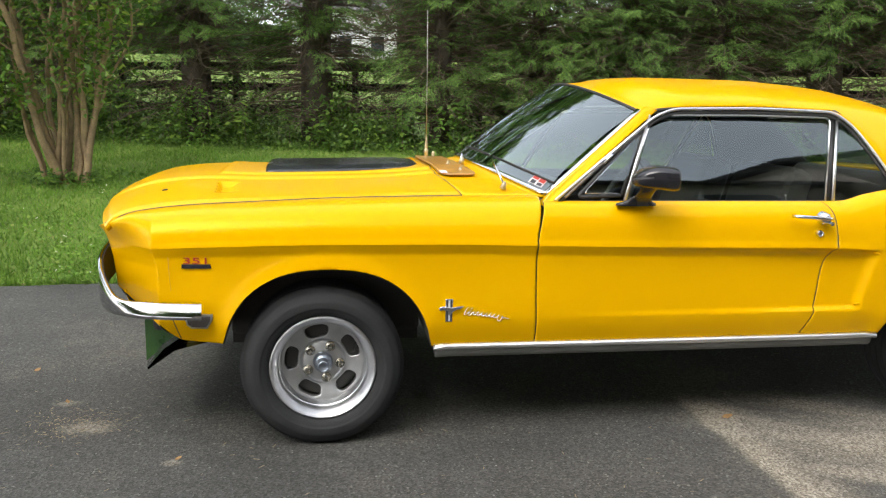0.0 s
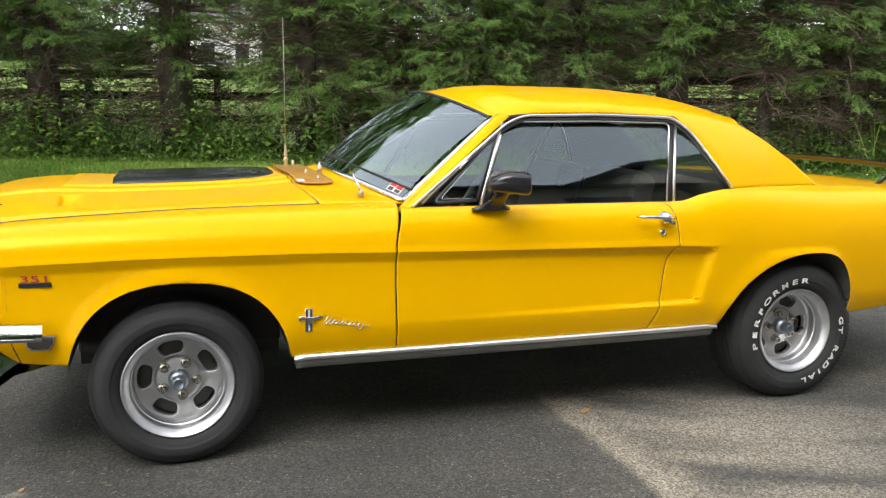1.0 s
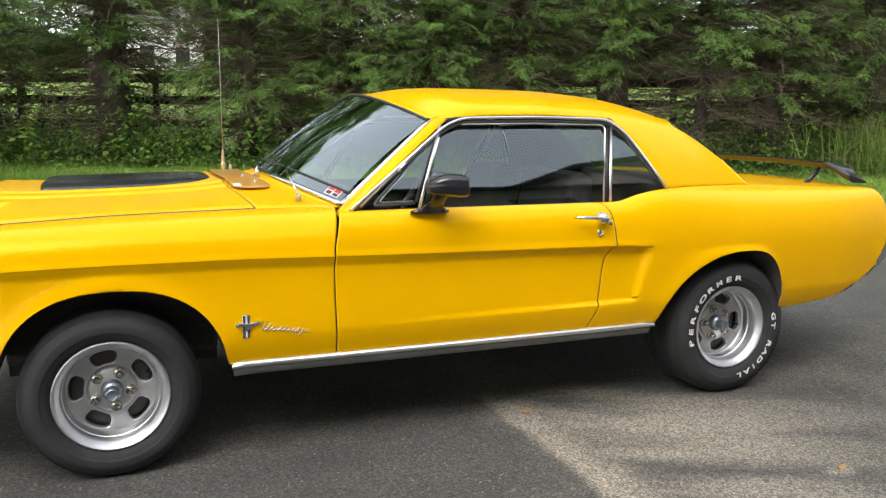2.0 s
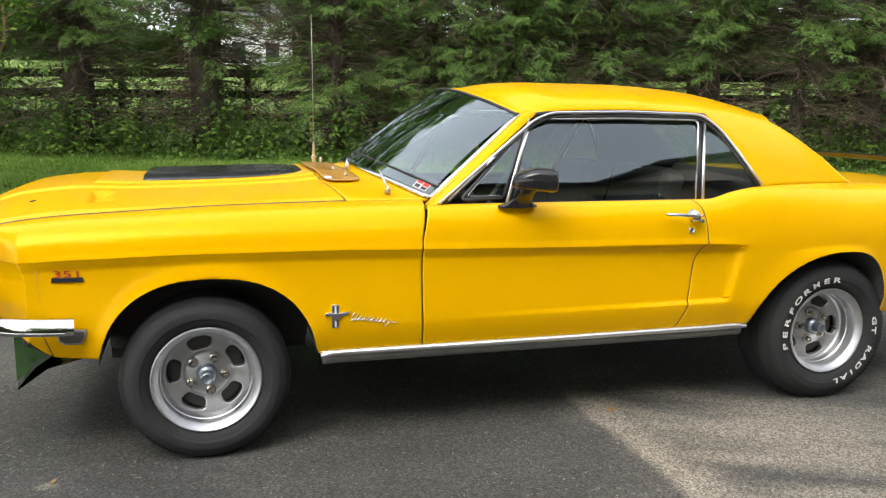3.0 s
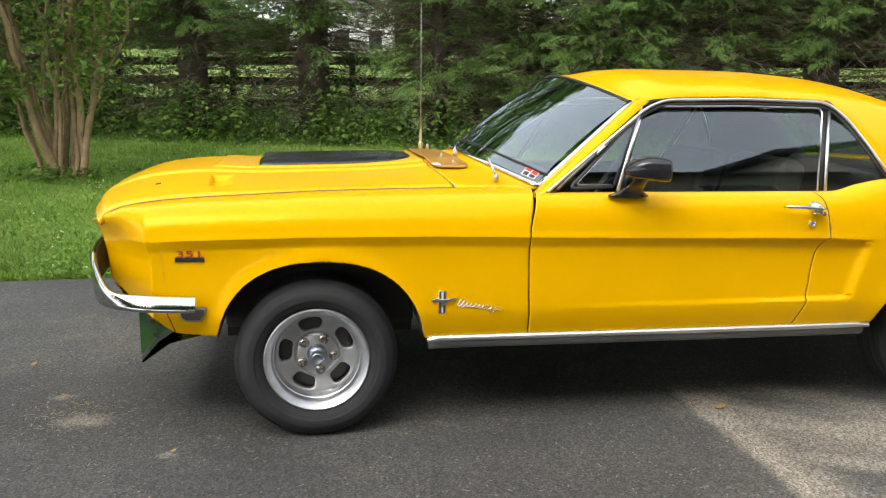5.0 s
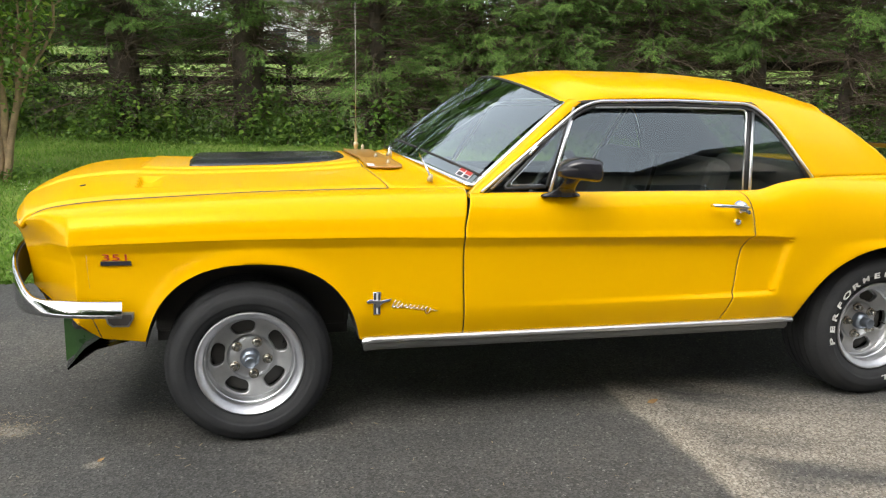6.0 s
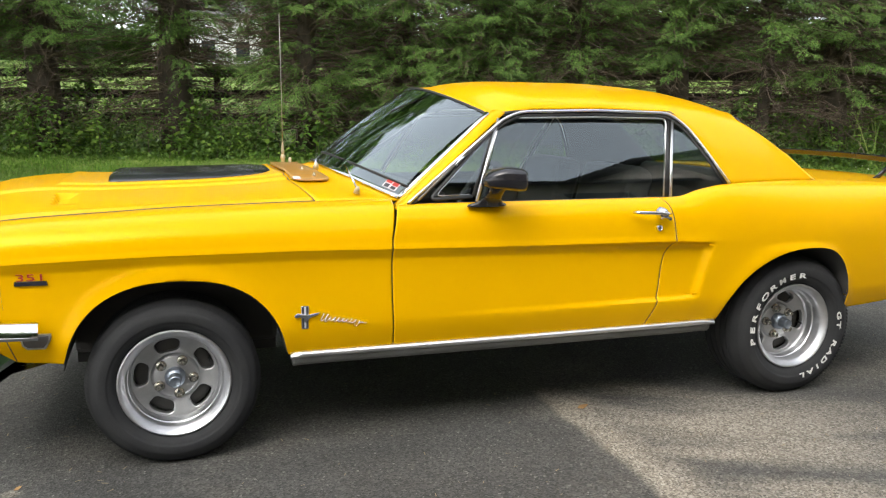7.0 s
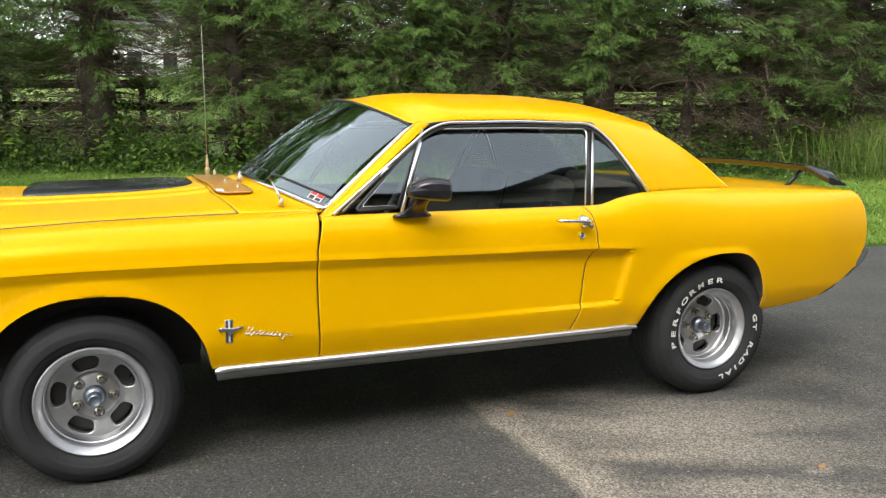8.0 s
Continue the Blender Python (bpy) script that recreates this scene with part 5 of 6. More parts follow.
for side in (-1, 1):
    seat = cushion("front_seat", (0.52, 0.50, 0.16), (1.72, side * 0.36, 0.56), -6, car)
    cushion("seat_back", (0.14, 0.50, 0.52), (2.00, side * 0.36, 0.80), 16, seat, 0.055)
cushion("rear_seat", (0.48, 1.20, 0.18), (2.45, 0, 0.58), -6, car)
cushion("rear_seat_back", (0.16, 1.20, 0.46), (2.74, 0, 0.78), 24, car)
part("parcel_shelf", box_bm((0.30, 1.20, 0.03), (2.90, 0, 0.955), None, 0.01), VINYL, car)
part("cabin_floor", box_bm((2.0, 1.40, 0.04), (1.75, 0, 0.46), None, 0.01), VINYL, car)
part("dashboard", box_bm((0.26, 1.34, 0.16), (0.99, 0, 0.885), Matrix.Rotation(radians(-8), 3, "Y"), 0.05, 3), VINYL, car)
part("firewall", box_bm((0.03, 1.36, 0.48), (0.80, 0, 0.68), None, 0.01), UNDERBODY, car)
for side in (-1, 1):
    part("door_card", box_bm((1.10, 0.03, 0.42), (1.47, side * 0.75, 0.70), None, 0.012), VINYL, doors[side])
# steering wheel with a laced cover
m = Matrix.Translation((1.335, -0.37, 0.895)) @ Matrix.Rotation(radians(-62), 4, "Y")
rim = tube([(0.185 * math.cos(a), 0.185 * math.sin(a), 0) for a in np.linspace(0, 2 * math.pi, 49)], 0.015, 10)
laces = [tube([(0.185 * math.cos(a + 0.01 * math.sin(b)) + 0.0165 * math.cos(b) * math.cos(a), 0.185 * math.sin(a) + 0.0165 * math.cos(b) * math.sin(a), 0.0165 * math.sin(b)) for b in np.linspace(0, 2 * math.pi, 9)], 0.0028, 5, False) for a in np.linspace(0, 2 * math.pi, 60, endpoint=False)]
sw = part("steering_wheel", moved(joined([rim] + laces), m), VINYL, car)
for a in (0, 2.1, 4.2):
    part("spoke", moved(tube([(0, 0, -0.03), (0.18 * math.cos(a), 0.18 * math.sin(a), 0)], 0.010, 8, True, 1.6), m), POLISHED, sw)
part("steering_column", moved(tube([(0, 0, -0.36), (0, 0, -0.02)], 0.03, 12), m), VINYL, sw)


# ---- foliage helpers ----
def leaf_material(name, stops, rough=0.6, through=0.48):
    """Leaves in several greens, one per leaf, that let some light through."""
    m, n, l, p = nodes_of(name)
    g = n.new("ShaderNodeNewGeometry")
    r = ramp(n, l, g.outputs["Random Per Island"], stops)
    big = noise_tex(n, l, 0.8, 3.0)
    tone = ramp(n, l, big.outputs["Fac"], [(0.3, 0.65), (0.7, 1.25)])
    mul = n.new("ShaderNodeMix")
    mul.data_type, mul.blend_type = "RGBA", "MULTIPLY"
    mul.inputs[0].default_value = 1.0
    l.new(r.outputs[0], mul.inputs[6])
    l.new(tone.outputs[0], mul.inputs[7])
    l.new(mul.outputs[2], p.inputs["Base Color"])
    p.inputs["Roughness"].default_value = rough
    p.inputs["Specular IOR Level"].default_value = 0.3
    t = n.new("ShaderNodeBsdfTranslucent")
    l.new(mul.outputs[2], t.inputs[0])
    mx = n.new("ShaderNodeMixShader")
    mx.inputs[0].default_value = through
    l.new(p.outputs[0], mx.inputs[1])
    l.new(t.outputs[0], mx.inputs[2])
    l.new(mx.outputs[0], n["Material Output"].inputs[0])
    return m


CONIFER = leaf_material("conifer_foliage", [(0.0, (0.055, 0.100, 0.028)), (0.5, (0.104, 0.190, 0.045)), (0.85, (0.178, 0.300, 0.066)), (1.0, (0.28, 0.40, 0.085))])
BROADLEAF = leaf_material("undergrowth_leaves", [(0.0, (0.058, 0.112, 0.024)), (0.6, (0.112, 0.212, 0.036)), (1.0, (0.22, 0.34, 0.055))], 0.45)
MYRTLE = leaf_material("myrtle_leaves", [(0.0, (0.06, 0.13, 0.020)), (0.6, (0.12, 0.23, 0.030)), (1.0, (0.25, 0.34, 0.05))], 0.45)
GRASS = leaf_material("grass_blades", [(0.0, (0.080, 0.165, 0.018)), (0.6, (0.138, 0.270, 0.030)), (0.93, (0.195, 0.335, 0.045)), (1.0, (0.31, 0.32, 0.10))], 0.5, 0.3)
WEEDS = leaf_material("tall_weeds", [(0.0, (0.10, 0.18, 0.03)), (0.6, (0.19, 0.30, 0.06)), (1.0, (0.36, 0.38, 0.14))], 0.6, 0.3)
FARLEAF = leaf_material("far_foliage", [(0.0, (0.06, 0.12, 0.035)), (1.0, (0.14, 0.23, 0.07))], 0.7)
BARK = mat("dark_bark", (0.050, 0.040, 0.033), (0.105, 0.082, 0.066), rough=0.95, scale=9.0, fine=60.0, bump_by=0.012)
TWIG = mat("dead_twig", (0.075, 0.056, 0.042), (0.17, 0.125, 0.09), rough=0.95, scale=12.0)
TAN_BARK = mat("smooth_tan_bark", (0.34, 0.245, 0.13), (0.15, 0.105, 0.06), rough=0.8, scale=7.0, fine=50.0, bump_by=0.003)
FENCE_WOOD = mat("dark_stained_wood", (0.035, 0.028, 0.023), (0.065, 0.054, 0.045), rough=0.9, scale=6.0, fine=80.0, bump_by=0.003)



def mesh_arrays(name, verts, tris, material):
    """A mesh straight from arrays of points and triangles."""
    me = bpy.data.meshes.new(name)
    verts = np.asarray(verts, np.float32).reshape(-1, 3)
    tris = np.asarray(tris, np.int32).reshape(-1, 3)
    me.vertices.add(len(verts))
    me.vertices.foreach_set("co", verts.ravel())
    me.loops.add(tris.size)
    me.loops.foreach_set("vertex_index", tris.ravel())
    me.polygons.add(len(tris))
    me.polygons.foreach_set("loop_start", np.arange(0, tris.size, 3, dtype=np.int32))
    me.update(calc_edges=True)
    me.materials.append(material)
    return me


def unit(v):
    return v / (np.linalg.norm(v, axis=-1, keepdims=True) + 1e-9)


def frond_pattern(pairs=6):
    """One flat, feathery spray of unit length in (along, across): pointed leaflets on a thin axis, all in one piece."""
    pts, tris = [(0, -0.008), (0, 0.008), (0.92, 0.0)], [(0, 1, 2)]
    for i in range(pairs):
        s = 0.10 + 0.80 * i / pairs
        length = 0.40 * (1 - 0.72 * s) + 0.05
        for sd in (-1, 1):
            k = len(pts)
            pts += [(s, 0.0), (s + 0.085, 0.0), (s + length * 0.80, sd * length * 0.62)]
            tris.append((k, k + 1, k + 2) if sd > 0 else (k, k + 2, k + 1))
    pts += [(0.86, -0.03), (0.86, 0.03), (1.06, 0.0)]
    tris.append((len(pts) - 3, len(pts) - 2, len(pts) - 1))
    return np.array(pts), np.array(tris)


def place_pattern(pattern, at, along, across, size, droop=0.25):
    """Copies of a flat pattern laid at many places; the tips bend down."""
    pts, tris = pattern
    n, k = len(at), len(pts)
    a, c = pts[:, 0], pts[:, 1]
    v = at[:, None, :] + size[:, None, None] * (a[None, :, None] * along[:, None, :] + c[None, :, None] * across[:, None, :])
    v[:, :, 2] -= (size[:, None] * droop) * (a[None, :] ** 2)
    t = tris[None] + (np.arange(n) * k)[:, None, None]
    return v.reshape(-1, 3), t.reshape(-1, 3)


FROND = frond_pattern(5)
FROND_COARSE = frond_pattern(4)


LEAF = (np.array([(0, 0), (0.35, -0.27), (0.35, 0.27), (0.72, -0.2), (0.72, 0.2), (1.0, 0.0)]), np.array([(0, 1, 2), (1, 3, 2), (2, 3, 4), (3, 5, 4)]))
CLOVER = (np.array([(0, 0), (0.6, -0.5), (0.6, 0.5), (1.0, 0.0)]), np.array([(0, 1, 2), (1, 3, 2)]))
BLADE = (np.array([(0, -0.06), (0, 0.06), (1.0, 0.0)]), np.array([(0, 1, 2)]))


def branch_wood(limbs, material, name, sides=5):
    """Tapered limbs, each a list of points and two radii, in one mesh."""
    verts, tris = [], []
    for pts, r0, r1 in limbs:
        pts = np.asarray(pts, float)
        n = len(pts)
        base = sum(len(v) for v in verts)
        d = unit(np.gradient(pts, axis=0))
        s = unit(np.cross(d, np.array([0.31, 0.17, 0.93]) if abs(d[0][2]) < 0.9 else np.array([1.0, 0.1, 0.0])))
        u = np.cross(s, d)
        ang = np.arange(sides) * 2 * math.pi / sides
        r = np.linspace(r0, r1, n)[:, None, None]
        ringv = pts[:, None, :] + r * (np.cos(ang)[None, :, None] * s[:, None, :] + np.sin(ang)[None, :, None] * u[:, None, :])
        verts.append(ringv.reshape(-1, 3))
        for i in range(n - 1):
            for k in range(sides):
                a, b = base + i * sides + k, base + i * sides + (k + 1) % sides
                tris += [(a, b, b + sides), (a, b + sides, a + sides)]
    me = mesh_arrays(name, np.concatenate(verts), tris, material)
    me.shade_smooth()
    return me


def gz(x, y):
    return float(ground_z(x, y)) - 0.03


def conifer(x, y, r, height, low, density, lean=0.0, seed=1, coarse=False):
    """A tall evergreen with a dark trunk, bare twiggy lower limbs and drooping feathery sprays."""
    g = np.random.default_rng(seed)
    z0 = gz(x, y)
    t = thing("conifer", (x, y, z0), "tall dark evergreen with drooping feathery branches and a bare lower trunk", "tree", "hedge of evergreens")
    top = np.array([x + lean, y, z0 + height])
    foot = np.array([x, y, z0 - 0.15])
    bend = g.normal(0, 0.06, (9, 3)) * [1, 1, 0]
    spine = foot + (top - foot) * np.linspace(0, 1, 9)[:, None] + bend
    part("trunk", branch_wood([(np.vstack([foot + [0, 0, -0.05], spine]), r * 1.25, 0.03)], BARK, "trunk", 14), BARK, t)
    limbs, at, along, across, size = [], [], [], [], []
    n_low, n_high, n_dead = int(95 * density), 135, 230
    axis = top - foot
    up = np.array([0, 0, 1.0])
    for i in range(n_low + n_high + n_dead):
        dead, high = i >= n_low + n_high, n_low <= i < n_low + n_high
        h = g.uniform(0.5, 3.8) if dead else (g.uniform(3.9, height * 0.96) if high else low + (4.0 - low) * g.random())
        a = g.uniform(0, 2 * math.pi)
        reach = g.uniform(0.6, 1.7) if dead else (max(0.65, (height - h) / height * 2.9 * g.uniform(0.7, 1.1)) if high else g.uniform(0.8, 1.9))
        d = np.array([math.cos(a), math.sin(a), g.uniform(0.0, 0.38)])
        start = foot + axis * (h / height)
        s = np.linspace(0, 1, 7)
        sag = np.array([0, 0, -0.30 * reach])
        pts = start + d * reach * s[:, None] + sag * (s[:, None] ** 2) + g.normal(0, 0.03, (7, 3)) * s[:, None]
        limbs.append((pts, 0.02 if high else 0.011 + 0.012 * g.random(), 0.003))
        if dead:
            for _ in range(9):
                k = g.uniform(0.2, 0.95)
                p = start + d * reach * k + sag * k * k
                e = unit(d + g.normal(0, 0.8, 3)) * g.uniform(0.2, 0.6)
                limbs.append((np.array([p, p + e * 0.5 + [0, 0, -0.02], p + e + [0, 0, -0.06]]), 0.005, 0.0015))
            continue
        cross = unit(np.cross(d, up))
        if high:
            m = int(14 * (0.6 + 0.6 * g.random()))
            k = 0.28 + 0.72 * g.random(m) ** 0.7
            p = start + d * reach * k[:, None] + sag * (k[:, None] ** 2) + g.normal(0, 0.07, (m, 3))
            sd = np.where(g.random(m) < 0.5, -1, 1)[:, None]
            al = unit(d * g.uniform(0.3, 1.0, (m, 1)) + cross * sd * g.uniform(0.2, 1.0, (m, 1)) + g.normal(0, 0.18, (m, 3)) + [0, 0, -0.15])
            ac = unit(np.cross(al, unit(up + g.normal(0, 0.45, (m, 3)))))
            at.append(p)
            along.append(al)
            across.append(ac)
            size.append(g.uniform(0.7, 1.25, m))
            continue
        # plumes to both sides of the limb, each a flat drooping row of short sprays
        for j in range(9):
            k = 0.22 + 0.78 * (j + g.random()) / 9
            root = start + d * reach * k + sag * k * k
            sd = 1 if j % 2 else -1
            b = unit(d * g.uniform(0.45, 0.9) + cross * sd * g.uniform(0.4, 1.0) * (1.15 - k) + g.normal(0, 0.12, 3))
            span_b = g.uniform(0.26, 0.52) * (1.15 - 0.35 * k)
            m = 11
            q = np.linspace(0.05, 1.0, m)
            p = root + b * span_b * q[:, None] + np.array([0, 0, -0.24 * span_b]) * (q[:, None] ** 2) + g.normal(0, 0.012, (m, 3))
            flat = unit(up * 0.75 + d * [0.55, 0.55, 0.0] + g.normal(0, 0.22, 3))
            cb = unit(np.cross(flat, b))
            alt = np.where(np.arange(m) % 2, 1.0, -1.0)[:, None] * (1 - 0.75 * q[:, None])
            al = unit(b * 0.8 + cb * alt * 0.85 + g.normal(0, 0.14, (m, 3)) - up * (0.06 + 0.22 * q[:, None]))
            ac = unit(np.cross(al, unit(flat + g.normal(0, 0.25, (m, 3)))))
            at.append(p)
            along.append(al)
            across.append(ac)
            size.append(g.uniform(0.085, 0.175, m) * (1.1 - 0.25 * q))
    tagged(part("limb_wood", branch_wood(limbs, TWIG, "limb_wood", 3), TWIG, t), kind="stuff")
    at, along, across, size = (np.concatenate(v) for v in (at, along, across, size))
    keep = (size < 0.47) | (at[:, 2] > z0 + 4.1)
    at, along, across, size = at[keep], along[keep], across[keep], size[keep]
    fine = size < 0.47
    v1, t1 = place_pattern(FROND, at[fine], along[fine], across[fine], size[fine], 0.35)
    v2, t2 = place_pattern(FROND_COARSE, at[~fine], along[~fine], across[~fine], size[~fine], 0.35)
    crown = part("crown", mesh_arrays("crown", np.concatenate([v1, v2]), np.concatenate([t1, t2 + len(v1)]), CONIFER), CONIFER, t)
    tagged(crown, kind="stuff")
    return t


# ---- the fence and what lies behind it ----
def build_fence():
    posts = [0.74 + 2.15 * k for k in range(-5, 8)]
    slope = math.atan(-0.33)
    fence = thing("rail_fence", (0.74, hedge_y(0.74), gz(0.74, hedge_y(0.74))), "dark weathered three-rail wooden fence behind the trees", "fence")
    for x in posts:
        y = hedge_y(x)
        bm = box_bm((0.10, 0.10, 1.62), (x, y, gz(x, y) + 0.62), Matrix.Rotation(slope + random.uniform(-0.05, 0.05), 3, "Z"), 0.008, 1)
        part("post", bm, FENCE_WOOD, fence)
    for a, b in zip(posts, posts[1:]):
        for h in (0.53, 0.92, 1.28):
            ya, yb = hedge_y(a) - 0.07, hedge_y(b) - 0.07
            pa, pb = Vector((a, ya, gz(a, ya) + h + random.uniform(-0.015, 0.015))), Vector((b, yb, gz(b, yb) + h + random.uniform(-0.015, 0.015)))
            d = pb - pa
            turn = Matrix.Rotation(math.atan2(d.y, d.x), 3, "Z") @ Matrix.Rotation(-math.atan2(d.z, d.to_2d().length), 3, "Y")
            part("rail", box_bm((d.length - 0.006, 0.028, 0.145), (pa + pb) / 2, turn, 0.004, 1), FENCE_WOOD, fence)


build_fence()

# the row of evergreens, a little in front of the fence: x, trunk radius, height, lowest foliage, density
TREES = [(-8.6, 0.20, 9.0, 0.9, 1.0), (-6.1, 0.20, 9.5, 0.9, 1.2), (-4.3, 0.16, 8.5, 1.0, 1.2), (-2.02, 0.24, 9.5, 1.6, 1.15), (0.03, 0.26, 10.0, 1.5, 1.3), (2.07, 0.15, 9.0, 1.1, 1.3), (3.6, 0.13, 8.5, 0.8, 1.6), (4.9, 0.13, 9.0, 0.8, 1.7), (6.3, 0.12, 9.0, 1.2, 1.3), (7.85, 0.25, 10.0, 1.55, 1.2), (9.15, 0.09, 8.0, 1.9, 0.9), (10.31, 0.19, 9.5, 1.25, 1.25), (12.0, 0.23, 9.5, 1.0, 1.25), (14.4, 0.2, 9.0, 0.8, 1.1), (17.0, 0.2, 9.0, 0.6, 1.1)]
for i, (x, r, h, low, dens) in enumerate(TREES):
    conifer(x, hedge_y(x) - 0.95 + 0.05 * math.sin(i * 2.3), r, h * 1.5, low, dens, random.uniform(-0.3, 0.3), 100 + i)


def scatter(count, x0, x1, off0, off1, g, power=1.0):
    """Places in front of the fence line, off metres towards the drive."""
    x = g.uniform(x0, x1, count)
    off = off0 + (off1 - off0) * g.random(count) ** power
    return x, hedge_y(x) - off


def leaf_mass(name, x, y, z, size, material, g, pattern=LEAF, tilt=0.6, facing=(0, -0.3, 1.0), stray=0.4):
    n = len(x)
    a = g.uniform(0, 2 * math.pi, n)
    al = unit(np.stack([np.cos(a), np.sin(a), g.normal(-0.1, tilt, n)], -1))
    ac = unit(np.cross(al, unit(np.array(facing) + g.normal(0, stray, (n, 3)))))
    v, t = place_pattern(pattern, np.stack([x, y, z], -1), al, ac, size, 0.2)
    return mesh_arrays(name, v, t, material)


def undergrowth():
    g = np.random.default_rng(21)
    # mounded leafy plants and vines along the foot of the trees
    xs, ys, zs, sz = [], [], [], []
    for k in range(310):
        cx = g.uniform(-10, 17)
        off = g.uniform(-0.3, 2.0)
        cy = float(hedge_y(cx)) - off
        tall = 1.85 if (cx < 3.0 or cx > 8.0) else 0.9
        h = g.uniform(0.25, 1.0) * tall * (1.0 if off < 1.2 else 0.62)
        w = g.uniform(0.30, 0.75)
        m = int(470 * w * (0.4 + h))
        th, rr = g.uniform(0, 2 * math.pi, m), np.sqrt(g.random(m))
        px, py = cx + w * rr * np.cos(th), cy + 0.8 * w * rr * np.sin(th)
        xs.append(px)
        ys.append(py)
        zs.append(ground_z(px, py) - 0.03 + h * (1 - rr**2 * 0.8) * g.random(m) ** 0.55)
        sz.append(g.uniform(0.035, 0.085, m) * (1.4 if k % 5 == 0 else 1.0))
    x, y, z, s = (np.concatenate(v) for v in (xs, ys, zs, sz))
    tagged(part("undergrowth", leaf_mass("undergrowth", x, y, z, s, BROADLEAF, g), BROADLEAF), "leafy green undergrowth and vines along the trees", "undergrowth", kind="stuff")
    # upright shoots with long pointed leaves in pairs, standing out of the mounds
    shoots, at, al, size = [], [], [], []
    for k in range(130):
        cx = g.uniform(-8, 3.2) if k < 90 else g.uniform(7.5, 14)
        cy = float(hedge_y(cx)) - g.uniform(1.0, 2.0)
        z0 = gz(cx, cy)
        h = g.uniform(0.45, 1.15)
        tip = np.array([cx + g.normal(0, 0.12), cy + g.normal(0, 0.12), z0 + h])
        base = np.array([cx, cy, z0])
        shoots.append((np.array([base, (base + tip) / 2 + g.normal(0, 0.02, 3), tip]), 0.006, 0.002))
        for q in np.linspace(0.3, 1.0, 9):
            a = g.uniform(0, 2 * math.pi)
            for sd in (0, math.pi):
                at.append(base + (tip - base) * q)
                al.append((math.cos(a + sd), math.sin(a + sd), g.uniform(-0.25, 0.35)))
                size.append(g.uniform(0.10, 0.19) * (1.15 - 0.4 * q))
    al = unit(np.array(al))
    ac = unit(np.cross(al, unit(np.array([0, -0.35, 1.0]) + g.normal(0, 0.25, (len(al), 3)))))
    v, t = place_pattern(LEAF, np.array(at), al, ac, np.array(size), 0.3)
    tagged(part("leafy_shoots", mesh_arrays("leafy_shoots", v, t, BROADLEAF), BROADLEAF), "upright leafy shoots among the undergrowth", "undergrowth", kind="stuff")
    tagged(part("shoot_stems", branch_wood(shoots, TWIG, "shoot_stems", 4), TWIG), "thin brown stems of the leafy shoots", "stems", kind="stuff")
    # a thicket of fine dead brush through the fence
    brush = []
    for k in range(1500):
        cx = g.uniform(-8, 15)
        cy = float(hedge_y(cx)) - g.uniform(-0.6, 0.9)
        p = np.array([cx, cy, gz(cx, cy) + g.uniform(0.2, 2.6)])
        d = unit(g.normal(0, 1, 3) * [1, 0.6, 0.75]) * g.uniform(0.35, 1.1)
        brush.append((np.array([p, p + d * 0.5 + g.normal(0, 0.04, 3), p + d + [0, 0, -0.08]]), 0.0065, 0.002))
    tagged(part("brush", branch_wood(brush, TWIG, "brush", 3), TWIG), "thicket of thin bare branches through the fence", "brush", kind="stuff")
    # low ground cover where the lawn meets the trees
    x, y = scatter(15000, -11, 18, 0.3, 2.3, g, 0.8)
    z = ground_z(x, y) - 0.03 + 0.16 * g.random(len(x))
    tagged(part("ground_cover", leaf_mass("ground_cover", x, y, z, g.uniform(0.03, 0.08, len(x)), BROADLEAF, g), BROADLEAF), "dark ivy covering the ground under the trees", "ground cover", kind="stuff")
    # dead sticks and fallen twigs
    limbs = []
    for k in range(150):
        cx = g.uniform(-8, 15)
        cy = float(hedge_y(cx)) - g.uniform(0.3, 1.4)
        p = np.array([cx, cy, gz(cx, cy) + g.uniform(0.2, 0.9)])
        d = unit(g.normal(0, 1, 3) * [1, 0.5, 0.9]) * g.uniform(0.3, 0.9)
        limbs.append((np.array([p, p + d * 0.5 + [0, 0, 0.05], p + d + [0, 0, -0.1]]), 0.007, 0.002))
    tagged(part("dead_twigs", branch_wood(limbs, TWIG, "dead_twigs", 4), TWIG), "bare dead twigs among the evergreens", "twigs", kind="stuff")
    # tall seeding grass at the far end of the hedge
    n = 15000
    x = g.normal(12.9, 0.9, n)
    y = hedge_y(x) - g.uniform(0.2, 2.2, n)
    al = unit(np.stack([g.normal(0, 0.22, n), g.normal(0, 0.22, n), np.ones(n)], -1))
    ac = unit(np.cross(al, g.normal(0, 1, (n, 3))))
    pat = (np.array([(0, -0.003), (0, 0.003), (0.6, -0.005), (0.6, 0.005), (1.0, 0.0)]), np.array([(0, 1, 2), (2, 1, 3), (2, 3, 4)]))
    v, t = place_pattern(pat, np.stack([x, y, ground_z(x, y) - 0.03], -1), al, ac, g.uniform(0.4, 1.25, n), 0.12)
    tagged(part("tall_weeds", mesh_arrays("tall_weeds", v, t, WEEDS), WEEDS), "tall seeding grass and weeds beside the hedge", "weeds", kind="stuff")


undergrowth()


